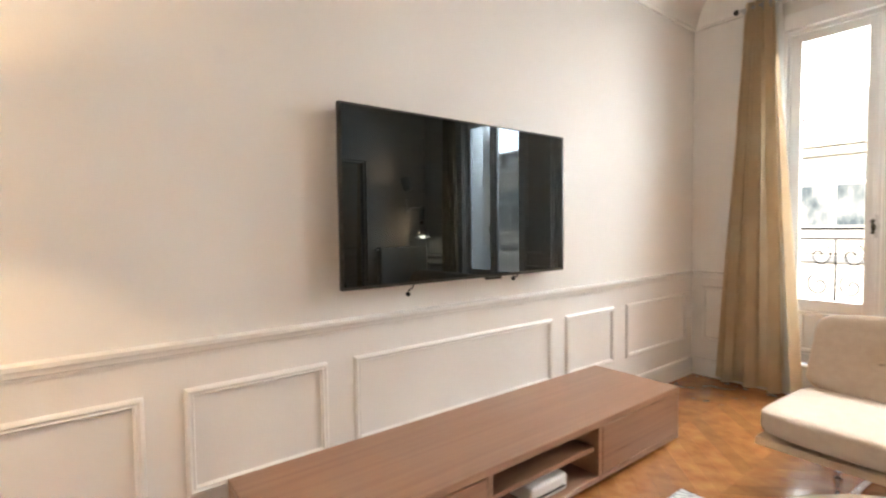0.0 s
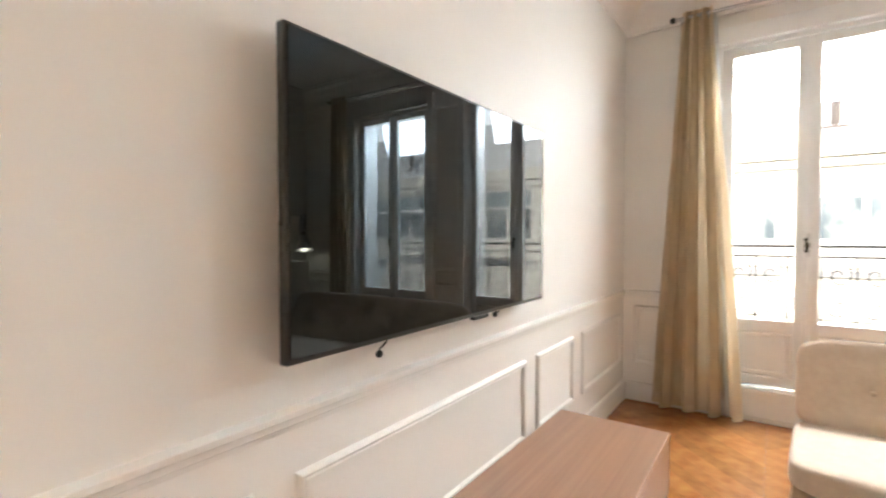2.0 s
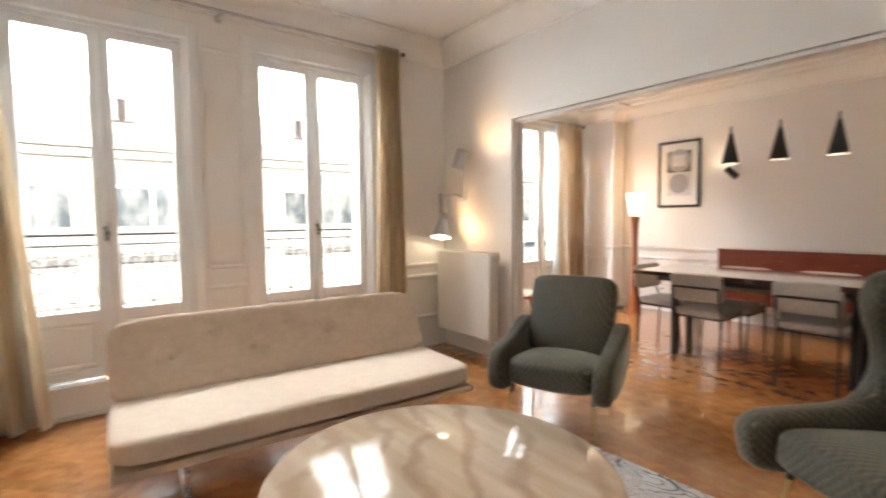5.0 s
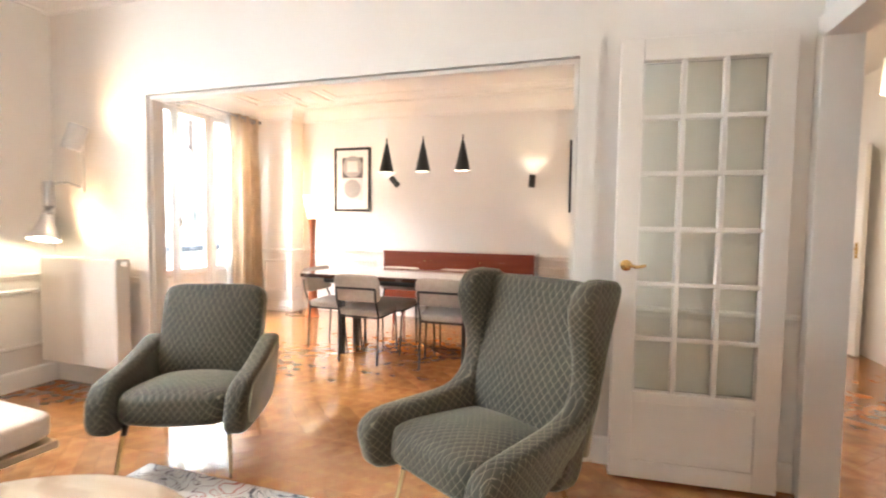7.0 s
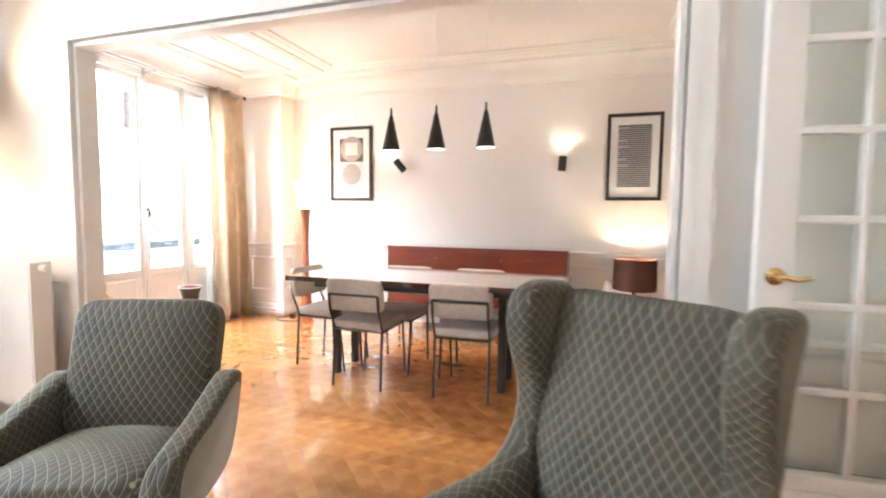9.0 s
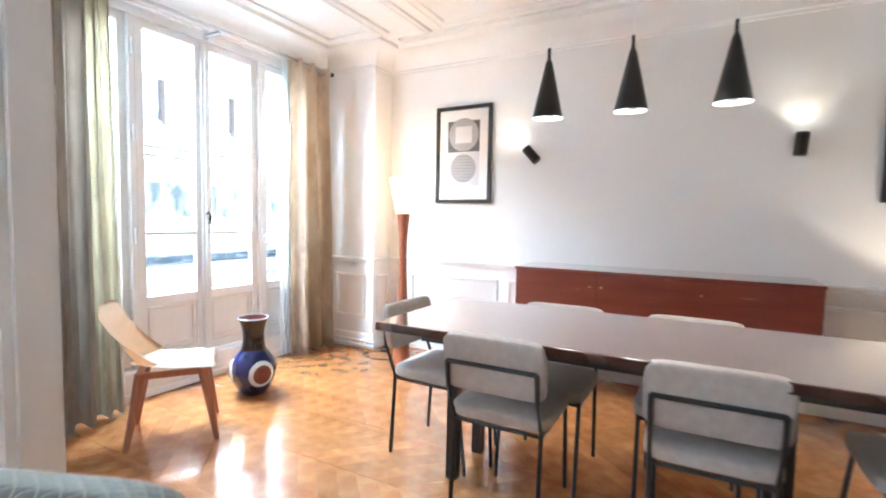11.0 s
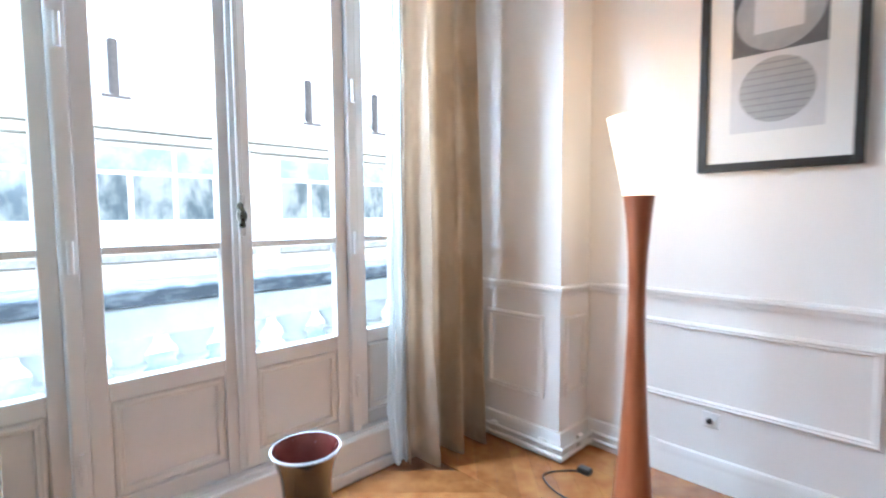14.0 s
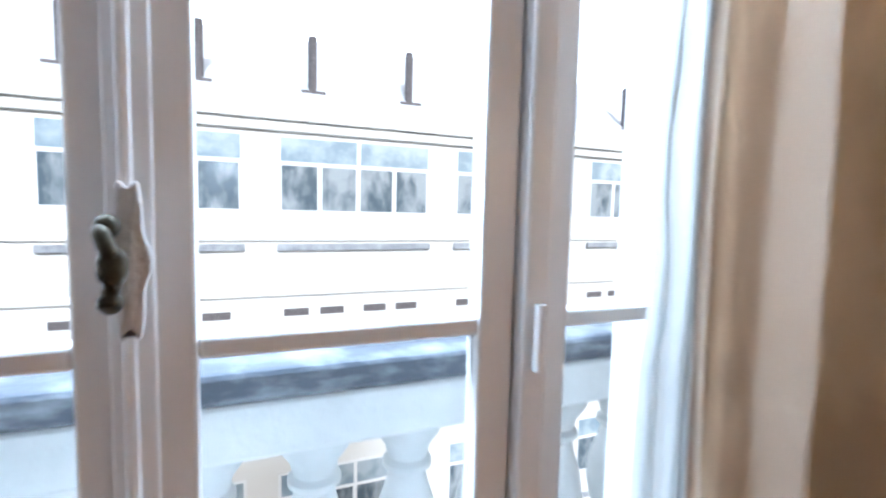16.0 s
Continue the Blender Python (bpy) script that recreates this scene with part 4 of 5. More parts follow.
def wing_chair():
    t = thing("wing_armchair", "high wing armchair in olive grey quilted velvet", "armchair", "velvet armchairs", pose(3.285, 1.998, 0, 0, 0, -30) @ Matrix.Diagonal((1.13, 1.0, 1, 1)))
    s = cushion(0.60, 0.56, 0.16, 0.03, 14, 5)
    bmesh.ops.transform(s, verts=s.verts, matrix=pose(-0.06, 0, 0.312, 0, 7, 0))
    part("seat", s, QUILT, t, smooth=True, angle=80)
    b = cushion(0.86, 0.58, 0.13, 0.03, 18, 9)
    bmesh.ops.transform(b, verts=b.verts, matrix=pose(0.205, 0, 0.567, 0, 103, 0))
    part("backrest", b, QUILT, t, smooth=True, angle=80)
    prof = [(0.30, 1.005), (0.20, 1.015), (0.12, 0.985), (0.085, 0.90), (0.10, 0.80), (0.128, 0.70), (0.13, 0.61), (0.095, 0.525), (0.0, 0.475), (-0.20, 0.465), (-0.345, 0.455), (-0.41, 0.40), (-0.40, 0.30),
            (-0.36, 0.23), (-0.2, 0.20), (0.05, 0.20), (0.13, 0.26), (0.20, 0.50), (0.28, 0.80), (0.325, 0.96)]
    prof = [(p.x, p.y) for p in smooth_path([(a, b, 0) for a, b in prof + prof[:1]], 3)][:-1]
    for s_ in (1, -1):
        bm = slab(prof, 0.11, "y", 0.038, 4)
        for v in bm.verts:
            v.co.y += s_ * (0.300 + 0.03 * max(0, v.co.x * -1) + 0.05 * max(0, v.co.z - 0.72) - 0.34 * max(0, 0.5 - v.co.z) * min(1.0, max(0.0, (v.co.x + 0.25) / 0.3)))
        part("wing", bm, QUILT, t, smooth=True, angle=50)
        brass_leg(t, -0.25, s_ * 0.24, 0.25, -0.30, s_ * 0.27)
        brass_leg(t, 0.10, s_ * 0.22, 0.25, 0.20, s_ * 0.24)
    sh = boxes((0.30, 0.33, -0.30, 0.30, 0.28, 0.94), bevel=0.01)
    for v in sh.verts:
        v.co.x += (v.co.z - 0.62) * 0.27 - 0.02
    part("back_shell", sh, OLIVE, t, "dark plain back panel")
    return t


wing_chair()


def radiator():
    t = thing("radiator", "flat white steel panel radiator on the wall", "radiator")
    part("front_panel", boxes((3.715, 3.735, 4.70, 5.42, 0.20, 0.955), bevel=0.006), RADI, t)
    part("body", boxes((3.738, 3.80, 4.715, 5.405, 0.21, 0.945), bevel=0.006), RADI, t)
    part("rear_panel", boxes((3.803, 3.82, 4.70, 5.42, 0.20, 0.955), bevel=0.005), RADI, t)
    part("end_cap", boxes((3.717, 3.818, 4.688, 4.70, 0.21, 0.957), bevel=0.003), RADI, t)
    g = boxes(*[(3.74, 3.80, 4.72 + i * 0.035, 4.735 + i * 0.035, 0.945, 0.957) for i in range(19)])
    part("top_grille", g, RADI, t)
    part("valve", tube([(3.77, 4.69, 0.925), (3.77, 4.64, 0.925)], 0.018, 14), RADI, t, smooth=True)
    for y in (4.8, 5.32):
        part("bracket", boxes((3.82, 3.90, y, y + 0.03, 0.35, 0.8)), RADI, t)
    part("pipe", tube([(3.77, 4.75, 0.22), (3.77, 4.75, 0.0)], 0.009, 10), RADI, t, smooth=True)


radiator()


def wall_lamp():
    t = thing("wall_lamp", "two headed grey and white wall lamp, lit", "wall lamp")
    part("wall_plate", boxes((3.882, 3.90, 5.20, 5.26, 1.42, 1.82), bevel=0.006), WHITEPLA, t)
    part("upper_arm", tube(smooth_path([(3.885, 5.23, 1.74), (3.84, 5.20, 1.77), (3.80, 5.17, 1.78)]), 0.008, 8), STEEL, t, smooth=True)
    h = lathe([(0.02, -0.088), (0.055, -0.085), (0.06, -0.075), (0.06, 0.088), (0.057, 0.09), (0.054, 0.08), (0.05, -0.05)], 28, False)
    hu = part("upper_head", h, LAMPGREY, t, "grey cylinder head", smooth=True)
    hu.matrix_basis = pose(3.79, 5.145, 1.80, 10, 14, 0)
    part("lower_arm", tube(smooth_path([(3.885, 5.23, 1.46), (3.83, 5.30, 1.49), (3.77, 5.37, 1.475)]), 0.009, 8), STEEL, t, smooth=True)
    part("lamp_neck", tube([(3.765, 5.385, 1.49), (3.742, 5.345, 1.31)], 0.034, 18, None, 0.036), STEEL, t, "dark metal neck", smooth=True)
    pv = bmesh.new()
    bmesh.ops.create_uvsphere(pv, u_segments=18, v_segments=12, radius=0.033, matrix=Matrix.Translation((3.736, 5.35, 1.27)))
    part("pivot", pv, CHROME, t, "chrome ball joint", smooth=True)
    h2 = lathe([(0.030, 0.0), (0.042, -0.02), (0.055, -0.08), (0.102, -0.185), (0.099, -0.185), (0.052, -0.08), (0.034, -0.02)], 32, False)
    hl = part("lower_head", h2, LAMPGREY, t, "grey conical shade", smooth=True)
    hl.matrix_basis = pose(3.734, 5.355, 1.255, -8, 14, 0)
    b = bmesh.new()
    bmesh.ops.create_uvsphere(b, u_segments=16, v_segments=10, radius=0.038, matrix=Matrix.Translation((3.70, 5.335, 1.10)))
    part("bulb", b, LAMP_GLOW, t, "lit bulb", smooth=True).visible_shadow = False


LAMPGREY = mat("grey_lacquer", (0.55, 0.56, 0.58), 0.3, color2=(0.6, 0.61, 0.63), scale=12, coat=0.2)
wall_lamp()


# ---- curtains ----
def drape(x0, x1, y, z0, z1, folds, flare, depth, lean, phase, ragged=0.0):
    """Hanging cloth in soft, uneven folds."""
    bm = bmesh.new()
    n, m = folds * 16, 30
    rows = []
    for j in range(m + 1):
        f = j / m
        row = []
        for i in range(n + 1):
            u = i / n
            a = 2 * math.pi * folds * (u + 0.03 * math.sin(5 * u + phase)) + phase + 0.35 * math.sin(2.2 * f + u * 5)
            wave = math.sin(a) + 0.28 * math.sin(2 * a + 1.3 + 1.2 * f) - 0.18 * math.cos(3 * a + phase)
            d = depth * (0.7 + 0.35 * f) * wave + 0.014 * noise.noise(Vector((u * 6, f * 3, phase)))
            d += 0.003 * noise.noise(Vector((u * 30, f * 22, phase)))
            xx = (x0 + x1) / 2 + (u - 0.5) * (x1 - x0) * (1.0 + flare * f) + lean * f + 0.010 * math.sin(a * 2 + f * 3)
            if ragged:
                xx += ragged * noise.noise(Vector((phase, f * 14, 0.3))) * (1 - u) * f
            row.append(bm.verts.new((xx, y + d, z1 + (z0 - z1) * f + 0.006 * math.sin(a))))
        rows.append(row)
    for a, b in zip(rows, rows[1:]):
        for i in range(n):
            bm.faces.new((a[i], a[i + 1], b[i + 1], b[i]))
    bmesh.ops.solidify(bm, geom=bm.faces[:], thickness=0.004)
    return bm


def curtain(name, x0, x1, y, z0, z1, folds, label, flare=0.0, depth=0.05, lean=0.0, phase=0.0, cloth=DAMASK, lining=None):
    """lining: (x0, x1, y, flare, lean) of a white lining that shows beside the cloth."""
    t = thing(name, label, "curtain", "beige curtains")
    part("fabric", drape(x0, x1, y, z0, z1, folds, flare, depth, lean, phase), cloth, t, smooth=True, angle=80)
    if lining:
        a, b, yl, fl, le = lining
        part("lining", drape(a, b, yl, z0 + 0.01, z1 - 0.02, 2, fl, 0.012, le, phase + 1, 0.03), SHEER, t, "white translucent lining", smooth=True, angle=80)
    for k in range(folds):
        u = (k + 0.5) / folds
        g = lathe([(0.022, -0.004), (0.03, 0), (0.022, 0.004), (0.019, 0)], 18, False)
        for v in g.verts:
            v.co = Vector((v.co.z, v.co.x, v.co.y)) + Vector((x0 + (x1 - x0) * u, y, z1 - 0.05))
        part("grommet", g, STEEL, t, smooth=True)
    return t


def curtain_rod(x0, x1, y, z, wall_y, posts):
    t = thing("curtain_rod", "slim steel curtain rod with round finials", "curtain rod")
    part("pole", tube([(x0, y, z), (x1, y, z)], 0.011, 14), STEEL, t, smooth=True)
    for x in (x0, x1):
        b = bmesh.new()
        bmesh.ops.create_uvsphere(b, u_segments=14, v_segments=10, radius=0.02, matrix=Matrix.Translation((x, y, z)))
        part("finial", b, BLACK, t, smooth=True)
    for x in posts:
        part("bracket", boxes((x - 0.012, x + 0.012, y - 0.012, wall_y, z - 0.03, z - 0.012), (x - 0.02, x + 0.02, wall_y - 0.008, wall_y, z - 0.05, z + 0.02)), STEEL, t)


curtain_rod(0.34, 3.36, 5.43, 2.735, YF, (0.40, 1.83, 3.28))
curtain("curtain", 0.40, 0.585, 5.42, 0.03, 2.77, 4, "long pale beige damask curtain gathered beside the window", 2.0, 0.036, 0.02, 0.4, DAMASK, (0.55, 0.60, 5.46, 0.5, 0.10))
curtain("curtain", 3.09, 3.32, 5.42, 0.03, 2.77, 4, "long pale beige damask curtain gathered beside the radiator", 0.6, 0.036, 0.0, 2.0)
curtain_rod(4.34, 6.76, 5.95, 2.545, YA, (4.40, 5.58, 6.66))
# one curtain as two drapes: shaded grey lining, then its damask edge
curtain("curtain", 4.37, 4.72, 5.90, 0.02, 2.58, 3, "grey beige curtain lining in the alcove, shade in its colour", 0.05, 0.05, 0.0, 1.0, SHADEDRAPE)
curtain("curtain", 4.735, 4.86, 5.95, 0.02, 2.58, 2, "narrow yellow beige damask edge of the alcove curtain, toned down", 0.1, 0.03, 0.03, 0.5, NARROW)
curtain("curtain", 6.255, 6.70, 5.965, 0.02, 2.58, 3, "long pale beige damask curtain in the window alcove", 0.04, 0.06, 0.05, 0.0, LINED, (6.235, 6.30, 6.03, 0.5, 0.0))


# ---- dining room things ----
EDGEWOOD = mat("dark_edge", (0.045, 0.018, 0.012), 0.25, color2=(0.07, 0.03, 0.02), scale=8, coat=0.2)


def dining_table():
    t = thing("dining_table", "long dining table with a glossy dark wood top on black legs", "dining table")
    x0, x1, y0, y1, z = 4.985, 5.78, 2.16, 4.11, 0.772
    part("tabletop", boxes((x0, x1, y0, y1, z - 0.034, z), bevel=0.004), TABLEWOOD, t)
    part("edge_band", boxes((x0 - 0.002, x0 + 0.004, y0 - 0.002, y1 + 0.002, z - 0.036, z - 0.003), (x1 - 0.004, x1 + 0.002, y0 - 0.002, y1 + 0.002, z - 0.036, z - 0.003),
                            (x0, x1, y0 - 0.002, y0 + 0.004, z - 0.036, z - 0.003), (x0, x1, y1 - 0.004, y1 + 0.002, z - 0.036, z - 0.003)), EDGEWOOD, t, "dark stained edge")
    part("apron", boxes((x0 + 0.12, x1 - 0.12, y0 + 0.16, y1 - 0.16, z - 0.09, z - 0.034), bevel=0.003), BLACK, t)
    for x in (5.27, 5.56):
        for y in (2.58, 3.86):
            part("leg", boxes((x - 0.026, x + 0.026, y - 0.026, y + 0.026, 0, z - 0.09), bevel=0.003), BLACK, t)


dining_table()


def dining_chair():
    """Faces local +x, origin on the floor under the seat."""
    t = thing("dining_chair", "grey upholstered dining chair on a thin black steel frame", "chair", "chairs round the dining table")
    s = cushion(0.42, 0.42, 0.06, 0.012, 10, 7)
    bmesh.ops.translate(s, verts=s.verts, vec=(0.02, 0, 0.445))
    part("seat", s, GREYFAB, t, smooth=True, angle=80)
    b = cushion(0.235, 0.42, 0.045, 0.006, 10, 8)
    bmesh.ops.transform(b, verts=b.verts, matrix=pose(-0.215, 0, 0.664, 0, 80, 0))
    part("backrest", b, GREYFAB, t, smooth=True, angle=80)
    for sy in (1, -1):
        y = sy * 0.185
        part("leg", tube([(-0.20, y, 0.0), (-0.175, y, 0.42), (-0.235, y, 0.56), (-0.25, y, 0.665)], 0.0095, 8), BLACK, t, smooth=True)
        part("leg", tube([(0.24, y, 0.0), (0.19, y, 0.425)], 0.0095, 8), BLACK, t, smooth=True)
        part("side_rail", tube([(-0.176, y, 0.405), (0.19, y, 0.405)], 0.009, 8), BLACK, t, smooth=True)
    part("cross_rail", tube([(-0.249, -0.185, 0.665), (-0.249, 0.185, 0.665)], 0.0095, 8), BLACK, t, smooth=True)
    part("cross_rail", tube([(0.19, -0.185, 0.405), (0.19, 0.185, 0.405)], 0.009, 8), BLACK, t, smooth=True)
    part("cross_rail", tube([(-0.176, -0.185, 0.405), (-0.176, 0.185, 0.405)], 0.009, 8), BLACK, t, smooth=True)
    return t


ch = dining_chair()
ch.matrix_basis = pose(5.21, 3.555, 0, 0, 0, 0)
for x, y, a in ((5.23, 2.81, 1), (5.62, 3.50, 180), (5.62, 2.88, 179), (5.50, 4.05, -92), (5.36, 2.14, 90)):
    copy_thing(ch, pose(x, y, 0, 0, 0, a))


def sideboard():
    t = thing("sideboard", "long low mahogany sideboard with small brass pulls", "sideboard")
    x0, x1, y0, y1, z0, z1 = 6.62, 7.08, 2.236, 4.063, 0.30, 0.895
    cuts = (y0 + 0.01, 2.885, 3.48, y1 - 0.01)
    part("body", boxes((x0 + 0.02, x1, y0 + 0.004, y1 - 0.004, z0, z1 - 0.02), bevel=0.003), MAHOG, t)
    part("top", boxes((x0, x1, y0, y1, z1 - 0.02, z1), bevel=0.003), MAHOG_TOP, t)
    for i in range(3):
        a, b = cuts[i] + 0.001, cuts[i + 1] - 0.001
        d = part("door", boxes((x0 + 0.002, x0 + 0.02, a, b, z0 + 0.008, z1 - 0.024), bevel=0.002), MAHOG, t)
        yy = b - 0.033 if i < 2 else a + 0.033
        part("handle", boxes((x0 - 0.014, x0 + 0.002, yy - 0.012, yy + 0.012, 0.780, 0.789), bevel=0.003), BRASS, d, "small brass pull")
    for y in (y0 + 0.12, y1 - 0.12):
        for x in (x0 + 0.06, x1 - 0.06):
            part("leg", tube([(x, y, z0), (x, y, 0)], 0.018, 10, None, 0.012), MAHOG, t, smooth=True)


sideboard()


def floor_lamp():
    t = thing("floor_lamp", "tall teak floor lamp with a lit conical glass shade", "floor lamp", m=pose(6.68, 5.085, 0))
    part("stem", lathe([(0.088, 0), (0.088, 0.012), (0.078, 0.03), (0.066, 0.15), (0.052, 0.35), (0.040, 0.58), (0.033, 0.78), (0.032, 0.92), (0.036, 1.05), (0.046, 1.18), (0.057, 1.27)], 32), LAMPWOOD, t,
         "turned red brown teak stem", smooth=True)
    part("shade", lathe([(0.055, 1.27), (0.060, 1.29), (0.118, 1.555), (0.121, 1.56), (0.116, 1.558), (0.056, 1.29)], 36, False), SHADE_GLOW, t, "lit white glass shade", smooth=True).visible_shadow = False


floor_lamp()


def pendants():
    t = thing("pendant_lamp", "three black cone pendant lamps on a white ceiling bar", "pendant lamp")
    part("canopy", boxes((5.50, 5.59, 2.74, 3.60, 2.765, 2.80), bevel=0.004), WHITEPLA, t, "white ceiling bar")
    for y in (3.535, 3.165, 2.782):
        c = lathe([(0.007, 0.325), (0.008, 0.275), (0.012, 0.265), (0.016, 0.255), (0.070, 0.006), (0.072, 0.0), (0.069, 0.002), (0.014, 0.25)], 32, False)
        sh = part("shade", c, BLACK, t, smooth=True)
        sh.matrix_basis = pose(5.545, y, 1.712)
        inner = part("shade_lining", lathe([(0.0685, 0.003), (0.05, 0.095), (0.02, 0.12)], 28, False), WHITEPLA, sh, "white lined shade", smooth=True)
        b = bmesh.new()
        bmesh.ops.create_uvsphere(b, u_segments=16, v_segments=8, radius=0.044, matrix=Matrix.Translation((0, 0, 0.05)) @ Matrix.Diagonal((1, 1, 0.5, 1)))
        part("bulb", b, LAMP_GLOW, sh, "lit bulb", smooth=True).visible_shadow = False
        part("cord", tube([(5.545, y, 2.765), (5.545, y, 2.04)], 0.0015, 6), WHITEPLA, t)


pendants()


def wall_spot(y, z, tilt):
    t = thing("wall_spotlight", "small black cylinder wall spotlight, lit", "wall light", "wall spotlights")
    part("mount", tube([(7.13, y, z), (7.06, y, z)], 0.016, 14), BLACK, t, smooth=True)
    c = lathe([(0.034, -0.075), (0.038, -0.07), (0.038, 0.07), (0.034, 0.072), (0.033, 0.06), (0.03, 0.0)], 24, False)
    h = part("barrel", c, BLACK, t, smooth=True)
    h.matrix_basis = pose(7.04, y, z, tilt, 0, 0)
    part("bottom_cap", lathe([(0.034, -0.076), (0.034, -0.072)], 24), BLACK, h)
    part("bulb", lathe([(0.031, 0.05), (0.031, 0.054)], 20), LAMP_GLOW, h, "lit bulb").visible_shadow = False


wall_spot(4.10, 1.76, -42)
wall_spot(2.338, 1.745, 4)


def picture(y0, y1, z0, z1, label, art):
    t = thing("picture", label, "picture", "framed prints")
    x = XE
    w = 0.032
    part("frame", boxes((x - 0.03, x, y0, y0 + w, z0, z1), (x - 0.03, x, y1 - w, y1, z0, z1), (x - 0.03, x, y0 + w, y1 - w, z0, z0 + w), (x - 0.03, x, y0 + w, y1 - w, z1 - w, z1), bevel=0.002), BLACK, t, "black wooden frame")
    mt = part("mat_board", boxes((x - 0.012, x - 0.002, y0 + w, y1 - w, z0 + w, z1 - w)), PAPERW, t, "white mat board")
    art(mt, x - 0.012, y0, y1, z0, z1)
    part("glazing", boxes((x - 0.022, x - 0.020, y0 + w, y1 - w, z0 + w, z1 - w)), GLASS, t).visible_shadow = False


def disc(x, y, z, r, d):
    bm = lathe([(r, 0), (r, d)], 40)
    for v in bm.verts:
        v.co = Vector((x - v.co.z, y + v.co.x, z + v.co.y))
    return bm


def art_circles(t, x, y0, y1, z0, z1):
    yc, h = (y0 + y1) / 2, z1 - z0
    part("print_square", boxes((x - 0.0015, x, yc - 0.155, yc + 0.155, z0 + h * 0.53, z1 - 0.13)), INKD, t)
    part("print_square", boxes((x - 0.0015, x, yc - 0.155, yc + 0.155, z0 + 0.15, z0 + h * 0.53)), INKP, t)
    part("print_disc", disc(x - 0.0015, yc, z0 + h * 0.705, 0.145, 0.001), INKL, t)
    part("print_disc", disc(x - 0.0015, yc, z0 + h * 0.36, 0.125, 0.001), INKM, t)
    part("print_square", boxes((x - 0.0035, x - 0.0025, yc - 0.08, yc + 0.08, z0 + h * 0.62, z0 + h * 0.79)), INKP, t)
    for i in range(9):
        zz = z0 + h * 0.36 - 0.105 + i * 0.026
        a = math.sqrt(max(0.125 ** 2 - (zz - z0 - h * 0.36) ** 2, 0)) * 0.97
        part("print_stripe", boxes((x - 0.0036, x - 0.0026, yc - a, yc + a, zz - 0.003, zz + 0.003)), INKD2, t)


def art_stripes(t, x, y0, y1, z0, z1):
    yc, h = (y0 + y1) / 2, z1 - z0
    part("print_square", boxes((x - 0.0015, x, yc - 0.155, yc + 0.155, z0 + 0.13, z1 - 0.11)), INKP, t)
    n = 30
    for i in range(n):
        zz = z0 + 0.14 + (h - 0.26) * i / (n - 1)
        cut = 0.06 + 0.05 * math.sin(i * 0.7)
        if i % 3 == 1 and i > 9:
            part("print_stripe", boxes((x - 0.003, x - 0.002, yc - 0.15, yc - 0.15 + 0.3 - cut, zz - 0.006, zz + 0.006)), INKD, t)
            part("print_stripe", boxes((x - 0.003, x - 0.002, yc - 0.15 + 0.31 - cut, yc + 0.15, zz - 0.004, zz + 0.004)), INKM, t)
        else:
            part("print_stripe", boxes((x - 0.003, x - 0.002, yc - 0.15, yc + 0.15, zz - 0.006, zz + 0.006)), INKD, t)


INKP = mat("print_cool", (0.62, 0.62, 0.63), 0.8, color2=(0.66, 0.66, 0.67), scale=20)
INKD2 = mat("print_mid", (0.26, 0.26, 0.27), 0.8, color2=(0.3, 0.3, 0.31), scale=20)
picture(4.478, 5.018, 1.373, 2.225, "black framed print of two grey discs", art_circles)
picture(1.413, 1.919, 1.377, 2.218, "black framed print of dense horizontal stripes", art_stripes)


def vase():
    t = thing("vase", "large cobalt blue glazed vase with a dark neck", "vase", m=pose(5.53, 5.55, 0) @ Matrix.Scale(0.93, 4))
    part("body", lathe([(0.075, 0), (0.085, 0.008), (0.125, 0.06), (0.155, 0.13), (0.163, 0.19), (0.150, 0.25), (0.115, 0.30), (0.088, 0.335)], 48), COBALT, t, smooth=True)
    part("neck", lathe([(0.088, 0.335), (0.077, 0.38), (0.074, 0.43), (0.080, 0.49), (0.094, 0.54), (0.108, 0.565)], 48, False), VASE_DARK, t, "dark glazed neck", smooth=True)
    part("rim", lathe([(0.108, 0.565), (0.1095, 0.568), (0.108, 0.571), (0.105, 0.573), (0.102, 0.572)], 48, False), VASE_WHITE, t, "pale rim", smooth=True)
    part("lining", lathe([(0.102, 0.572), (0.088, 0.54), (0.070, 0.47), (0.066, 0.40), (0.066, 0.34)], 40, False), VASE_IN, t, "dark red inside", smooth=True)
    part("lining_floor", lathe([(0.0655, 0.34), (0.0655, 0.345)], 24), VASE_IN, t)

    def medallion(ang, r, off, mtl, lab):
        bm = bmesh.new()
        bmesh.ops.create_uvsphere(bm, u_segments=28, v_segments=14, radius=1.0, matrix=Matrix.Diagonal((0.02, r, r * 1.05, 1)))
        bmesh.ops.translate(bm, verts=bm.verts, vec=(0.157 + off, 0, 0.175))
        for v in bm.verts:      # follow the belly
            v.co.x -= (v.co.y ** 2) / 0.33 + (v.co.z - 0.185) ** 2 / 0.36
        bmesh.ops.rotate(bm, verts=bm.verts, cent=(0, 0, 0), matrix=Matrix.Rotation(radians(ang), 3, "Z"))
        part("medallion", bm, mtl, t, lab, smooth=True)

    for ang in (-108, 12, 132):
        medallion(ang, 0.092, 0.0, VASE_WHITE, "pale ring")
        medallion(ang, 0.072, 0.006, VASE_RED, "oxblood disc")


vase()


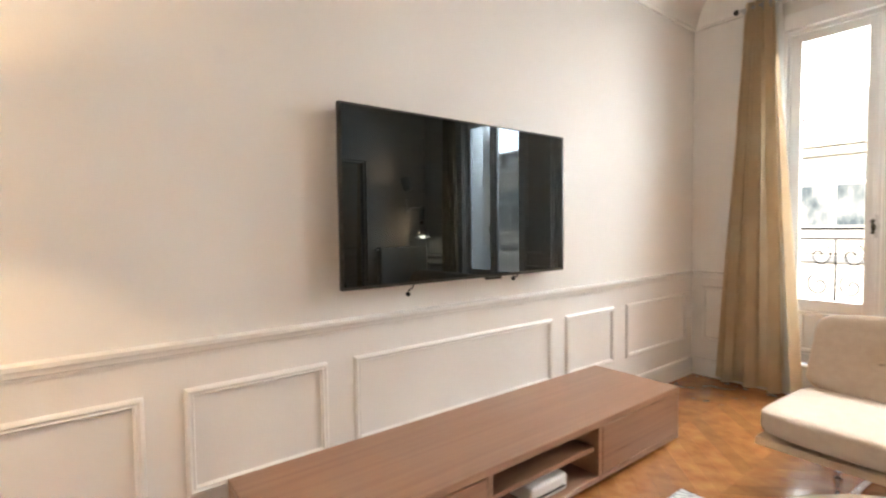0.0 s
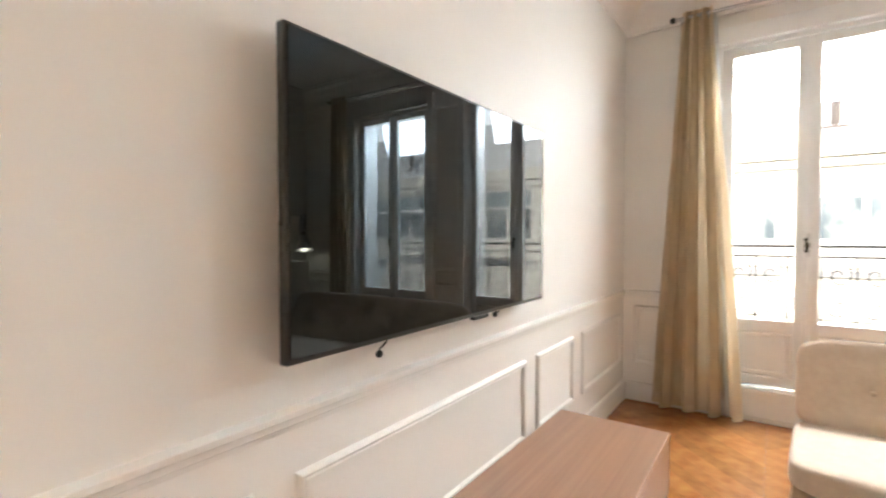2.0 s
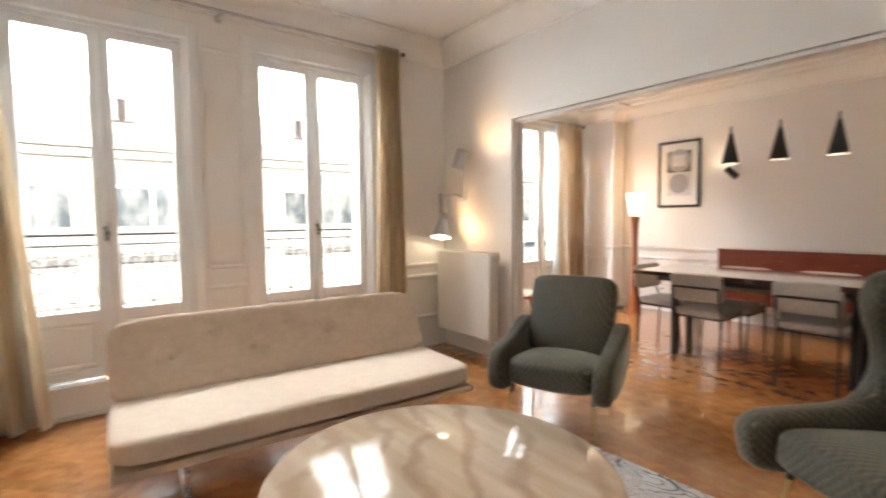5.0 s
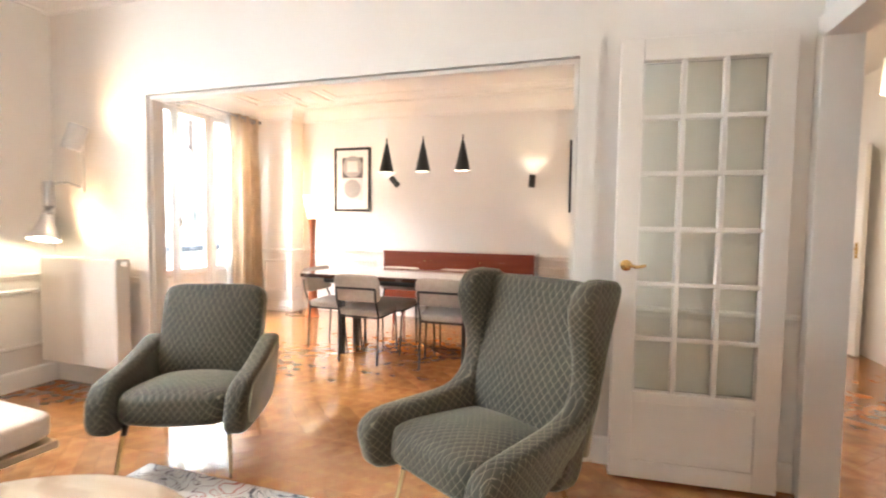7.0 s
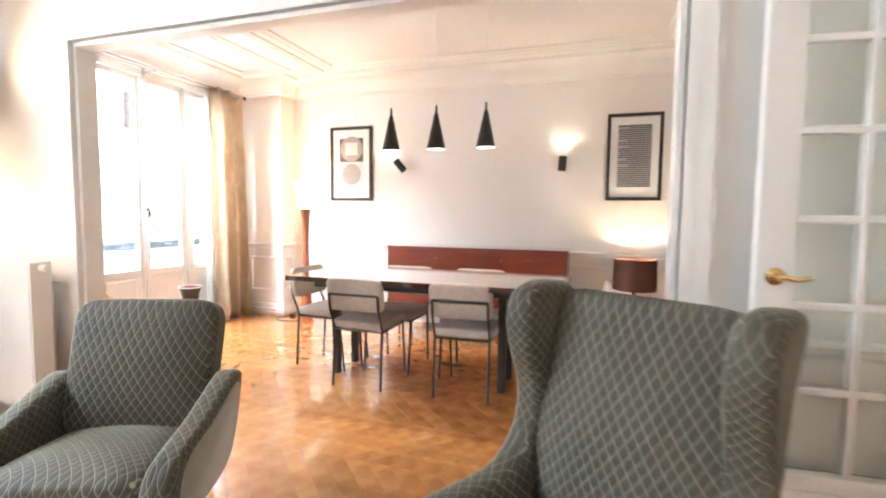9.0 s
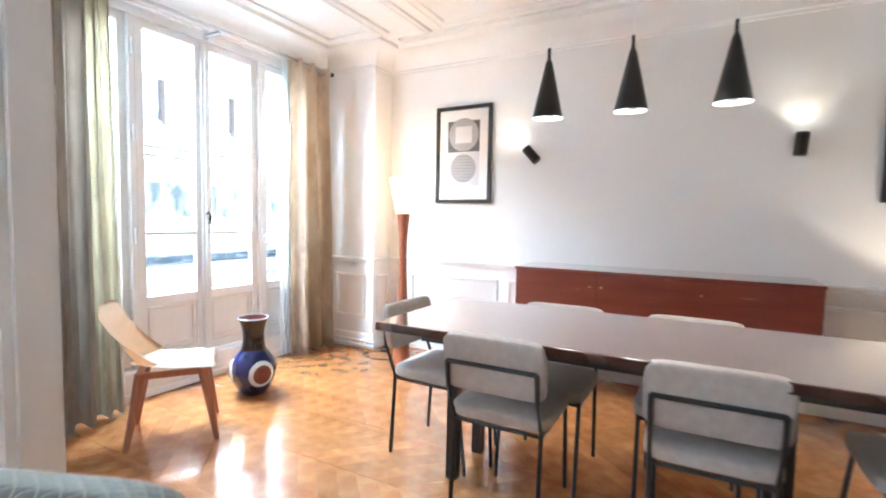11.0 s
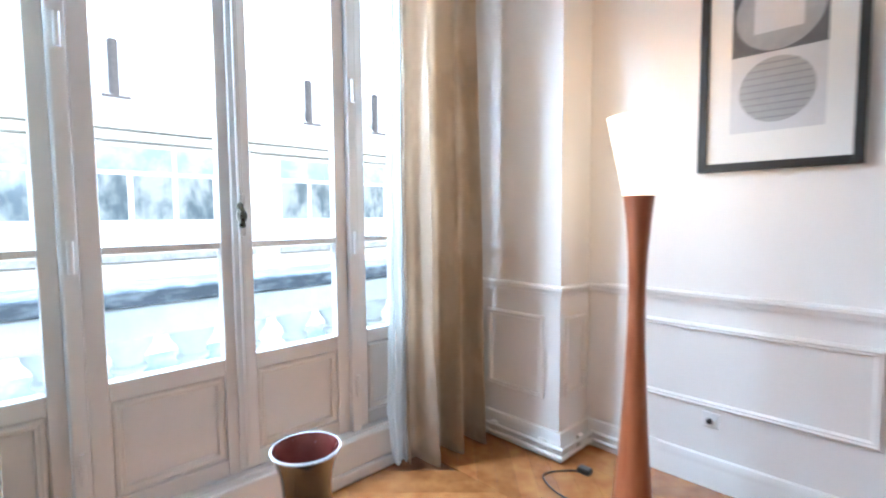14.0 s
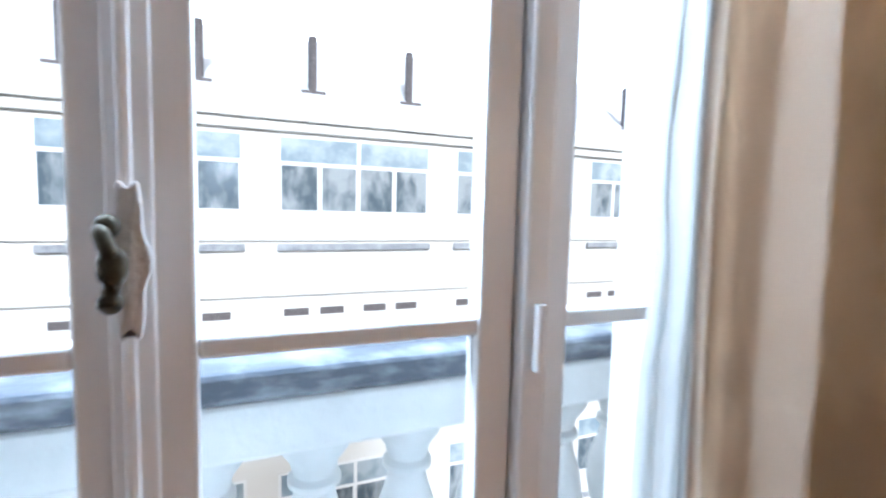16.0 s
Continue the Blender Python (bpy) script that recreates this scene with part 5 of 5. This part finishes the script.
def shell_chair(name, m, shell, seat_m, leg_m, label):
    """Moulded shell chair, faces local +x."""
    t = thing(name, label, "chair", "", m)

    def sheet(us, fn, nu, nv):
        bm = bmesh.new()
        rows = [[bm.verts.new(fn(us[0] + (us[1] - us[0]) * i / nu, -1 + 2 * j / nv)) for j in range(nv + 1)] for i in range(nu + 1)]
        for a, b in zip(rows, rows[1:]):
            for j in range(nv):
                bm.faces.new((a[j], a[j + 1], b[j + 1], b[j]))
        bmesh.ops.solidify(bm, geom=bm.faces[:], thickness=0.012)
        return bm

    def seat_fn(u, v):      # u 0 back to 1 front
        w = 0.235 - 0.05 * (1 - u) - 0.03 * max(0, u - 0.75) * 4
        return (-0.22 + 0.45 * u, v * w, 0.425 + 0.02 * u + 0.045 * v * v * (1 - u) ** 2 - 0.03 * max(0, u - 0.8) * 3 + 0.025 * (1 - u) ** 4)

    def back_fn(u, v):      # u 0 bottom to 1 top
        w = 0.19 + 0.08 * min(1.0, u * 1.5)
        gap = 0.05 * max(0.0, 1 - (v / 0.6) ** 2) * (1 - u) ** 2        # open slot above the seat
        return (-0.215 - 0.14 * u + v * v * (0.05 * (1 - 0.3 * u) + 0.10 * (1 - u) ** 3), v * w, 0.438 + gap + 0.03 * v * v * (1 - u) + 0.355 * u - 0.03 * abs(v) ** 5 * u * u)

    part("seat", sheet((0, 1), seat_fn, 16, 14), seat_m, t, smooth=True, angle=60)
    part("backrest", sheet((0, 1), back_fn, 16, 14), shell, t, smooth=True, angle=60)
    part("under_frame", boxes((-0.18, 0.17, -0.17, -0.14, 0.385, 0.42), (-0.18, 0.17, 0.14, 0.17, 0.385, 0.42), (-0.18, -0.15, -0.14, 0.14, 0.385, 0.42), (0.14, 0.17, -0.14, 0.14, 0.385, 0.42), bevel=0.004), leg_m, t)
    for sx in (1, -1):
        for sy in (1, -1):
            part("leg", tube([(sx * 0.155, sy * 0.15, 0.415), (sx * 0.225, sy * 0.205, 0.0)], 0.030, 10, None, 0.016), leg_m, t, smooth=True)
    return t


LEGRED = mat("red_beech", (0.27, 0.085, 0.04), 0.35, color2=(0.36, 0.13, 0.06), scale=6, stretch=(6, 6, 1), coat=0.15)
shell_chair("shell_chair", pose(4.90, 5.44, 0, 0, 0, -36) @ Matrix.Scale(0.94, 4), SHELLPLY, SEATPLY, LEGRED, "pale moulded shell chair on tapered wooden legs")
shell_chair("shell_chair", pose(6.42, 1.27, 0, 0, 0, 150) @ Matrix.Scale(0.9, 4), ORANGE, SEATPLY, LEGRED, "orange moulded shell chair on tapered wooden legs")


def side_table_and_lamp():
    t = thing("side_table", "small round pale side table in the corner", "side table", m=pose(6.82, 1.64, 0))
    part("tabletop", lathe([(0.02, 0.42), (0.25, 0.42), (0.255, 0.43), (0.25, 0.44), (0.02, 0.44)], 40), SEATPLY, t, smooth=True)
    for k in range(3):
        a = k * 2.094 + 0.4
        part("leg", tube([(0.14 * math.cos(a), 0.14 * math.sin(a), 0.42), (0.2 * math.cos(a), 0.2 * math.sin(a), 0)], 0.014, 8, None, 0.009), LEGRED, t, smooth=True)
    l = thing("table_lamp", "table lamp with a dark brown drum shade, lit", "table lamp", m=pose(6.82, 1.64, 0.44))
    part("base", lathe([(0.07, 0), (0.075, 0.01), (0.03, 0.03), (0.022, 0.06), (0.02, 0.12)], 24), BRASS, l, smooth=True)
    part("shade", lathe([(0.185, 0.10), (0.19, 0.102), (0.188, 0.385), (0.183, 0.387), (0.182, 0.11)], 44, False), SHADE_DARK, l, "dark brown drum shade", smooth=True)
    b = bmesh.new()
    bmesh.ops.create_uvsphere(b, u_segments=14, v_segments=10, radius=0.04, matrix=Matrix.Translation((0, 0, 0.26)))
    part("bulb", b, LAMP_GLOW, l, "lit bulb", smooth=True).visible_shadow = False
    part("stem", tube([(0, 0, 0.12), (0, 0, 0.24)], 0.006, 8), BRASS, l)


side_table_and_lamp()


def hall_lamp():
    t = thing("hall_pendant", "white double cylinder pendant lamp, lit", "pendant lamp", m=pose(5.2, -0.22, 0))
    for dx, dy in ((0.0, 0.0), (-0.10, -0.12)):
        sh = part("shade", lathe([(0.085, 2.12), (0.085, 2.34), (0.083, 2.34), (0.083, 2.12)], 28, False), WHITEPLA, t, smooth=True)
        sh.matrix_basis = pose(dx, dy, 0)
        part("bulb", lathe([(0.07, 2.14), (0.07, 2.145)], 20), LAMP_GLOW, sh, "lit bulb").visible_shadow = False
    part("rod", tube([(-0.05, -0.06, 2.34), (-0.05, -0.06, 2.75)], 0.008, 8), WHITEPLA, t)
    part("cross_bar", boxes((-0.11, 0.01, -0.14, 0.01, 2.335, 2.35)), WHITEPLA, t)


hall_lamp()


def cable(name, pts, label, plug):
    t = thing(name, label, "cable")
    part("cord", tube(smooth_path(pts, 8), 0.0035, 6), CABLE, t, smooth=True)
    part("plug", boxes((plug[0] - 0.022, plug[0] + 0.022, plug[1] - 0.03, plug[1] + 0.03, plug[2] - 0.012, plug[2] + 0.014), bevel=0.006), BLACKPLA, t)


cable("lamp_cable", [(6.66, 5.18, 0.004), (6.60, 5.35, 0.004), (6.68, 5.50, 0.004), (6.80, 5.44, 0.004), (6.84, 5.36, 0.004)], "black lamp cable lying on the floor", (6.84, 5.38, 0.012))
sk = thing("wall_socket", "white wall socket with a black plug", "socket")
part("plate", boxes((7.122, 7.13, 4.905, 4.975, 0.265, 0.335), bevel=0.004), WHITEPLA, sk)
part("plug", boxes((7.095, 7.122, 4.928, 4.952, 0.288, 0.312), bevel=0.008), BLACKPLA, sk)

pp = thing("heating_pipe", "pair of slim white heating pipes along the skirting", "pipe")
for zz in (0.035, 0.075):
    part("pipe", tube([(6.52, 6.055, zz), (6.815, 6.055, zz), (6.815, 5.485, zz), (7.10, 5.485, zz), (7.10, 5.20, zz)], 0.011, 10), TRIM, pp, smooth=True)
for x, y in ((6.825, 5.9), (6.825, 5.6), (7.0, 5.495)):
    part("pipe_clip", boxes((x - 0.012, x + 0.03, y - 0.01, y + 0.03, 0.02, 0.09), bevel=0.003), TRIM, pp)

# ---- outside ----
structure("ground", boxes((-400, 400, 6.4, 400, -9.3, -9.0)), STREET, "grey street far below")


def balcony():
    t = thing("balcony_balustrade", "pale stone balustrade with a dark lead capping", "balustrade")
    part("balcony_floor", boxes((4.0, 7.4, 6.36, 7.05, -0.25, -0.02)), STONE, t)
    part("coping", boxes((3.9, 7.6, 6.66, 6.98, 0.68, 0.82), bevel=0.012), STONE, t)
    part("capping", boxes((3.88, 7.62, 6.64, 7.0, 0.823, 0.90), bevel=0.015), SLATE, t, "dark streaked lead capping")
    part("plinth", boxes((3.9, 7.6, 6.70, 6.95, -0.02, 0.10), bevel=0.01), STONE, t)
    prof = [(0.088, 0.10), (0.092, 0.13), (0.062, 0.15), (0.056, 0.17), (0.085, 0.23), (0.098, 0.30), (0.088, 0.38), (0.062, 0.46), (0.052, 0.50), (0.072, 0.515), (0.072, 0.53), (0.058, 0.545), (0.066, 0.58), (0.095, 0.62), (0.10, 0.645), (0.10, 0.68)]
    me = mesh_of("baluster", lathe(prof, 24), STONE, True)
    for i in range(14):
        b = new("baluster", me)
        b.parent = t
        b.matrix_basis = pose(4.00 + i * 0.268, 6.82, 0)


balcony()


def iron_guard(x0, x1):
    t = thing("window_guard", "black wrought iron window guard with scrolls", "railing", "window guards")
    y = 5.93
    part("top_rail", boxes((x0 - 0.1, x1 + 0.1, y - 0.018, y + 0.018, 1.155, 1.175), bevel=0.003), IRON, t)
    part("rail", boxes((x0 - 0.1, x1 + 0.1, y - 0.008, y + 0.008, 1.085, 1.10)), IRON, t)
    part("rail", boxes((x0 - 0.1, x1 + 0.1, y - 0.008, y + 0.008, 0.60, 0.615)), IRON, t)
    for x in (x0 - 0.09, x1 + 0.09):
        for z in (1.165, 0.607):
            part("wall_fixing", boxes((x - 0.008, x + 0.008, 5.86, y, z - 0.008, z + 0.008)), IRON, t)
    n = 5
    for i in range(n):
        xc = x0 + (x1 - x0) * (i + 0.5) / n
        for s in (1, -1):
            pts = []
            for k in range(26):
                a = k / 25 * 4.6
                r = 0.012 + 0.062 * k / 25
                pts.append((xc + s * r * math.cos(a * 1.6), y, 0.86 + 0.11 * s + r * math.sin(a * 1.6) * 1.2))
            part("scroll", tube(pts, 0.006, 6), IRON, t, smooth=True)
        part("bar", boxes((xc + (x1 - x0) / n / 2 - 0.006, xc + (x1 - x0) / n / 2 + 0.006, y - 0.006, y + 0.006, 0.612, 1.09)), IRON, t)


iron_guard(0.64, 1.585)
iron_guard(2.075, 3.025)


def opposite_house():
    t = thing("apartment_building", "pale limestone apartment building across the street", "building")
    Y = 18.0
    wall = boxes((-30, 45, Y, Y + 8, -9, 3.4))
    part("wall", wall, FACADE, t)
    part("cornice", boxes((-30, 45, Y - 0.22, Y + 0.3, 3.3, 3.75), (-30, 45, Y - 0.12, Y + 0.3, 3.05, 3.3), bevel=0.04), FACADE, t)
    part("string_course", boxes((-30, 45, Y - 0.08, Y + 0.02, 0.38, 0.52), (-30, 45, Y - 0.10, Y + 0.02, -1.0, -0.85)), FACADE, t)
    rf = bmesh.new()
    vs = [rf.verts.new(p) for p in ((-30, Y - 0.2, 3.75), (45, Y - 0.2, 3.75), (45, Y + 4, 6.6), (-30, Y + 4, 6.6), (-30, Y + 8, 3.75), (45, Y + 8, 3.75))]
    rf.faces.new(vs[:4])
    rf.faces.new((vs[3], vs[2], vs[5], vs[4]))
    part("roof", rf, ROOF, t)
    x = 6.58 - 4.8 * 6
    while x < 36:
        for zz in (1.08, -4.1, -7.6):
            h, w4 = 1.9, 4.05
            win = part("window", boxes((x, x + w4, Y - 0.02, Y + 0.01, zz, zz + h)), FRAME, t)
            for i in range(4):
                a = x + 0.10 + i * (w4 - 0.10) / 4
                b = a + (w4 - 0.10) / 4 - 0.12
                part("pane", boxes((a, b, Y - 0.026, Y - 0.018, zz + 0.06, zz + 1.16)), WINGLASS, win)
            for i in range(2):
                a = x + 0.08 + i * (w4 - 0.06) / 2
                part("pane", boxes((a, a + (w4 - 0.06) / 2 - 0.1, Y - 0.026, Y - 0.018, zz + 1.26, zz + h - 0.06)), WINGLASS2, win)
            part("sill_rail", boxes((x, x + w4, Y - 0.10, Y - 0.06, zz - 0.95, zz - 0.78)), IRONPALE, t)
        for p in (0.15, 1.05, 2.2, 3.1):
            part("vent", boxes((x + p, x + p + 0.62, Y - 0.012, Y + 0.01, -1.55, -1.36)), DARKPIPE, t)
        x += 4.8
    for k in range(18):
        xp = 7.5 + 2.65 * (k - 9)
        part("chimney_pipe", tube([(xp, Y + 0.6, 4.2), (xp, Y + 0.6, 5.6)], 0.11, 10), DARKPIPE, t)
        part("pipe_flashing", boxes((xp - 0.3, xp + 0.3, Y + 0.35, Y + 0.85, 4.02, 4.2)), DARKPIPE, t)


# upper far panes, with paler reflections in their colour
WINGLASS2 = mat("far_reflections_pale", (0.26, 0.33, 0.38), 0.1, color2=(0.44, 0.5, 0.54), scale=1.6, contrast=(0.4, 0.6))
IRONPALE = mat("grey_rail", (0.22, 0.23, 0.25), 0.6, color2=(0.4, 0.41, 0.43), scale=6)
opposite_house()

CLOUD = glow("overcast_cloud", (0.93, 0.96, 1.0), 2.6)
structure("backdrop", boxes((-300, 300, 140, 141, -20, 160)), CLOUD, "pale overcast sky")


def reading_lamp():
    t = thing("standing_lamp", "standing lamp with a pale drum shade, lit", "floor lamp", m=pose(0.40, 0.965, 0))
    part("base", lathe([(0.13, 0), (0.13, 0.012), (0.03, 0.022), (0.012, 0.04)], 28), BLACK, t, smooth=True)
    part("pole", tube([(0, 0, 0.03), (0, 0, 1.33)], 0.009, 10), BLACK, t, smooth=True)
    part("shade", lathe([(0.20, 1.285), (0.203, 1.285), (0.203, 1.485), (0.20, 1.485)], 36, False), SHADECLOTH, t, "translucent drum shade", smooth=True)


reading_lamp()


# ---- parquet planks: chevron columns along y ----
def parquet():
    w, plank, ang = 0.46, 0.088, math.tan(radians(45))
    gap = 0.0006
    rest = bmesh.new()

    def piece(bm, x0, x1, ya, s):
        """One parallelogram plank between columns x0 and x1, its lower left corner at ya."""
        dy = (x1 - x0) * ang * s
        q = [(x0 + gap, ya + gap + s * gap), (x1 - gap, ya + dy + gap - s * gap), (x1 - gap, ya + dy + plank / 0.7071 - gap - s * gap), (x0 + gap, ya + plank / 0.7071 - gap + s * gap)]
        top = [bm.verts.new((x, y, 0.0)) for x, y in q]
        low = [bm.verts.new((x, y, -0.0045)) for x, y in q]
        bm.faces.new(top)
        for i in range(4):
            bm.faces.new((low[i], low[(i + 1) % 4], top[(i + 1) % 4], top[i]))

    step = plank / 0.7071
    shared = []
    for s in (1, -1):
        bm = bmesh.new()
        piece(bm, 0, w, 0, s)
        shared.append(mesh_of("plank", bm, PARQ_T[0] if s > 0 else PARQ_T[1], wound=True))
    count = 0
    x = 0.0
    k = 0
    while x < 7.6:
        s = 1 if k % 2 == 0 else -1
        y = -2.4 + (w * ang if s < 0 else 0)
        while y < 6.2:
            yc = y + s * w / 2
            near = 0.55 < x < 5.6 and 2.0 < yc < 5.6 and not (0.9 < x + w / 2 < 2.9 and 2.2 < yc < 4.4) and not (x < 0.3) and count < 300
            if near:
                o = new("plank", shared[0] if s > 0 else shared[1])
                o.parent = floor
                o.matrix_basis = pose(x, y, 0)
                count += 1
            else:
                piece(rest, x, x + w, y, s)
            y += step
        x += w
        k += 1
    o = new("planks", mesh_of("planks", rest, PARQ_T[0], wound=True))
    o.parent = floor
    o["label"] = "varnished oak chevron planks"
    o["kind"] = "stuff"


def plank_mat(name, turn):
    m = PARQ.copy()
    m.name = name
    for n in m.node_tree.nodes:
        if n.type == "MAPPING":
            n.inputs["Scale"].default_value = (1.6, 1.6, 1)
    return m


PARQ_T = (plank_mat("parquet_left", 45), plank_mat("parquet_right", -45))
parquet()
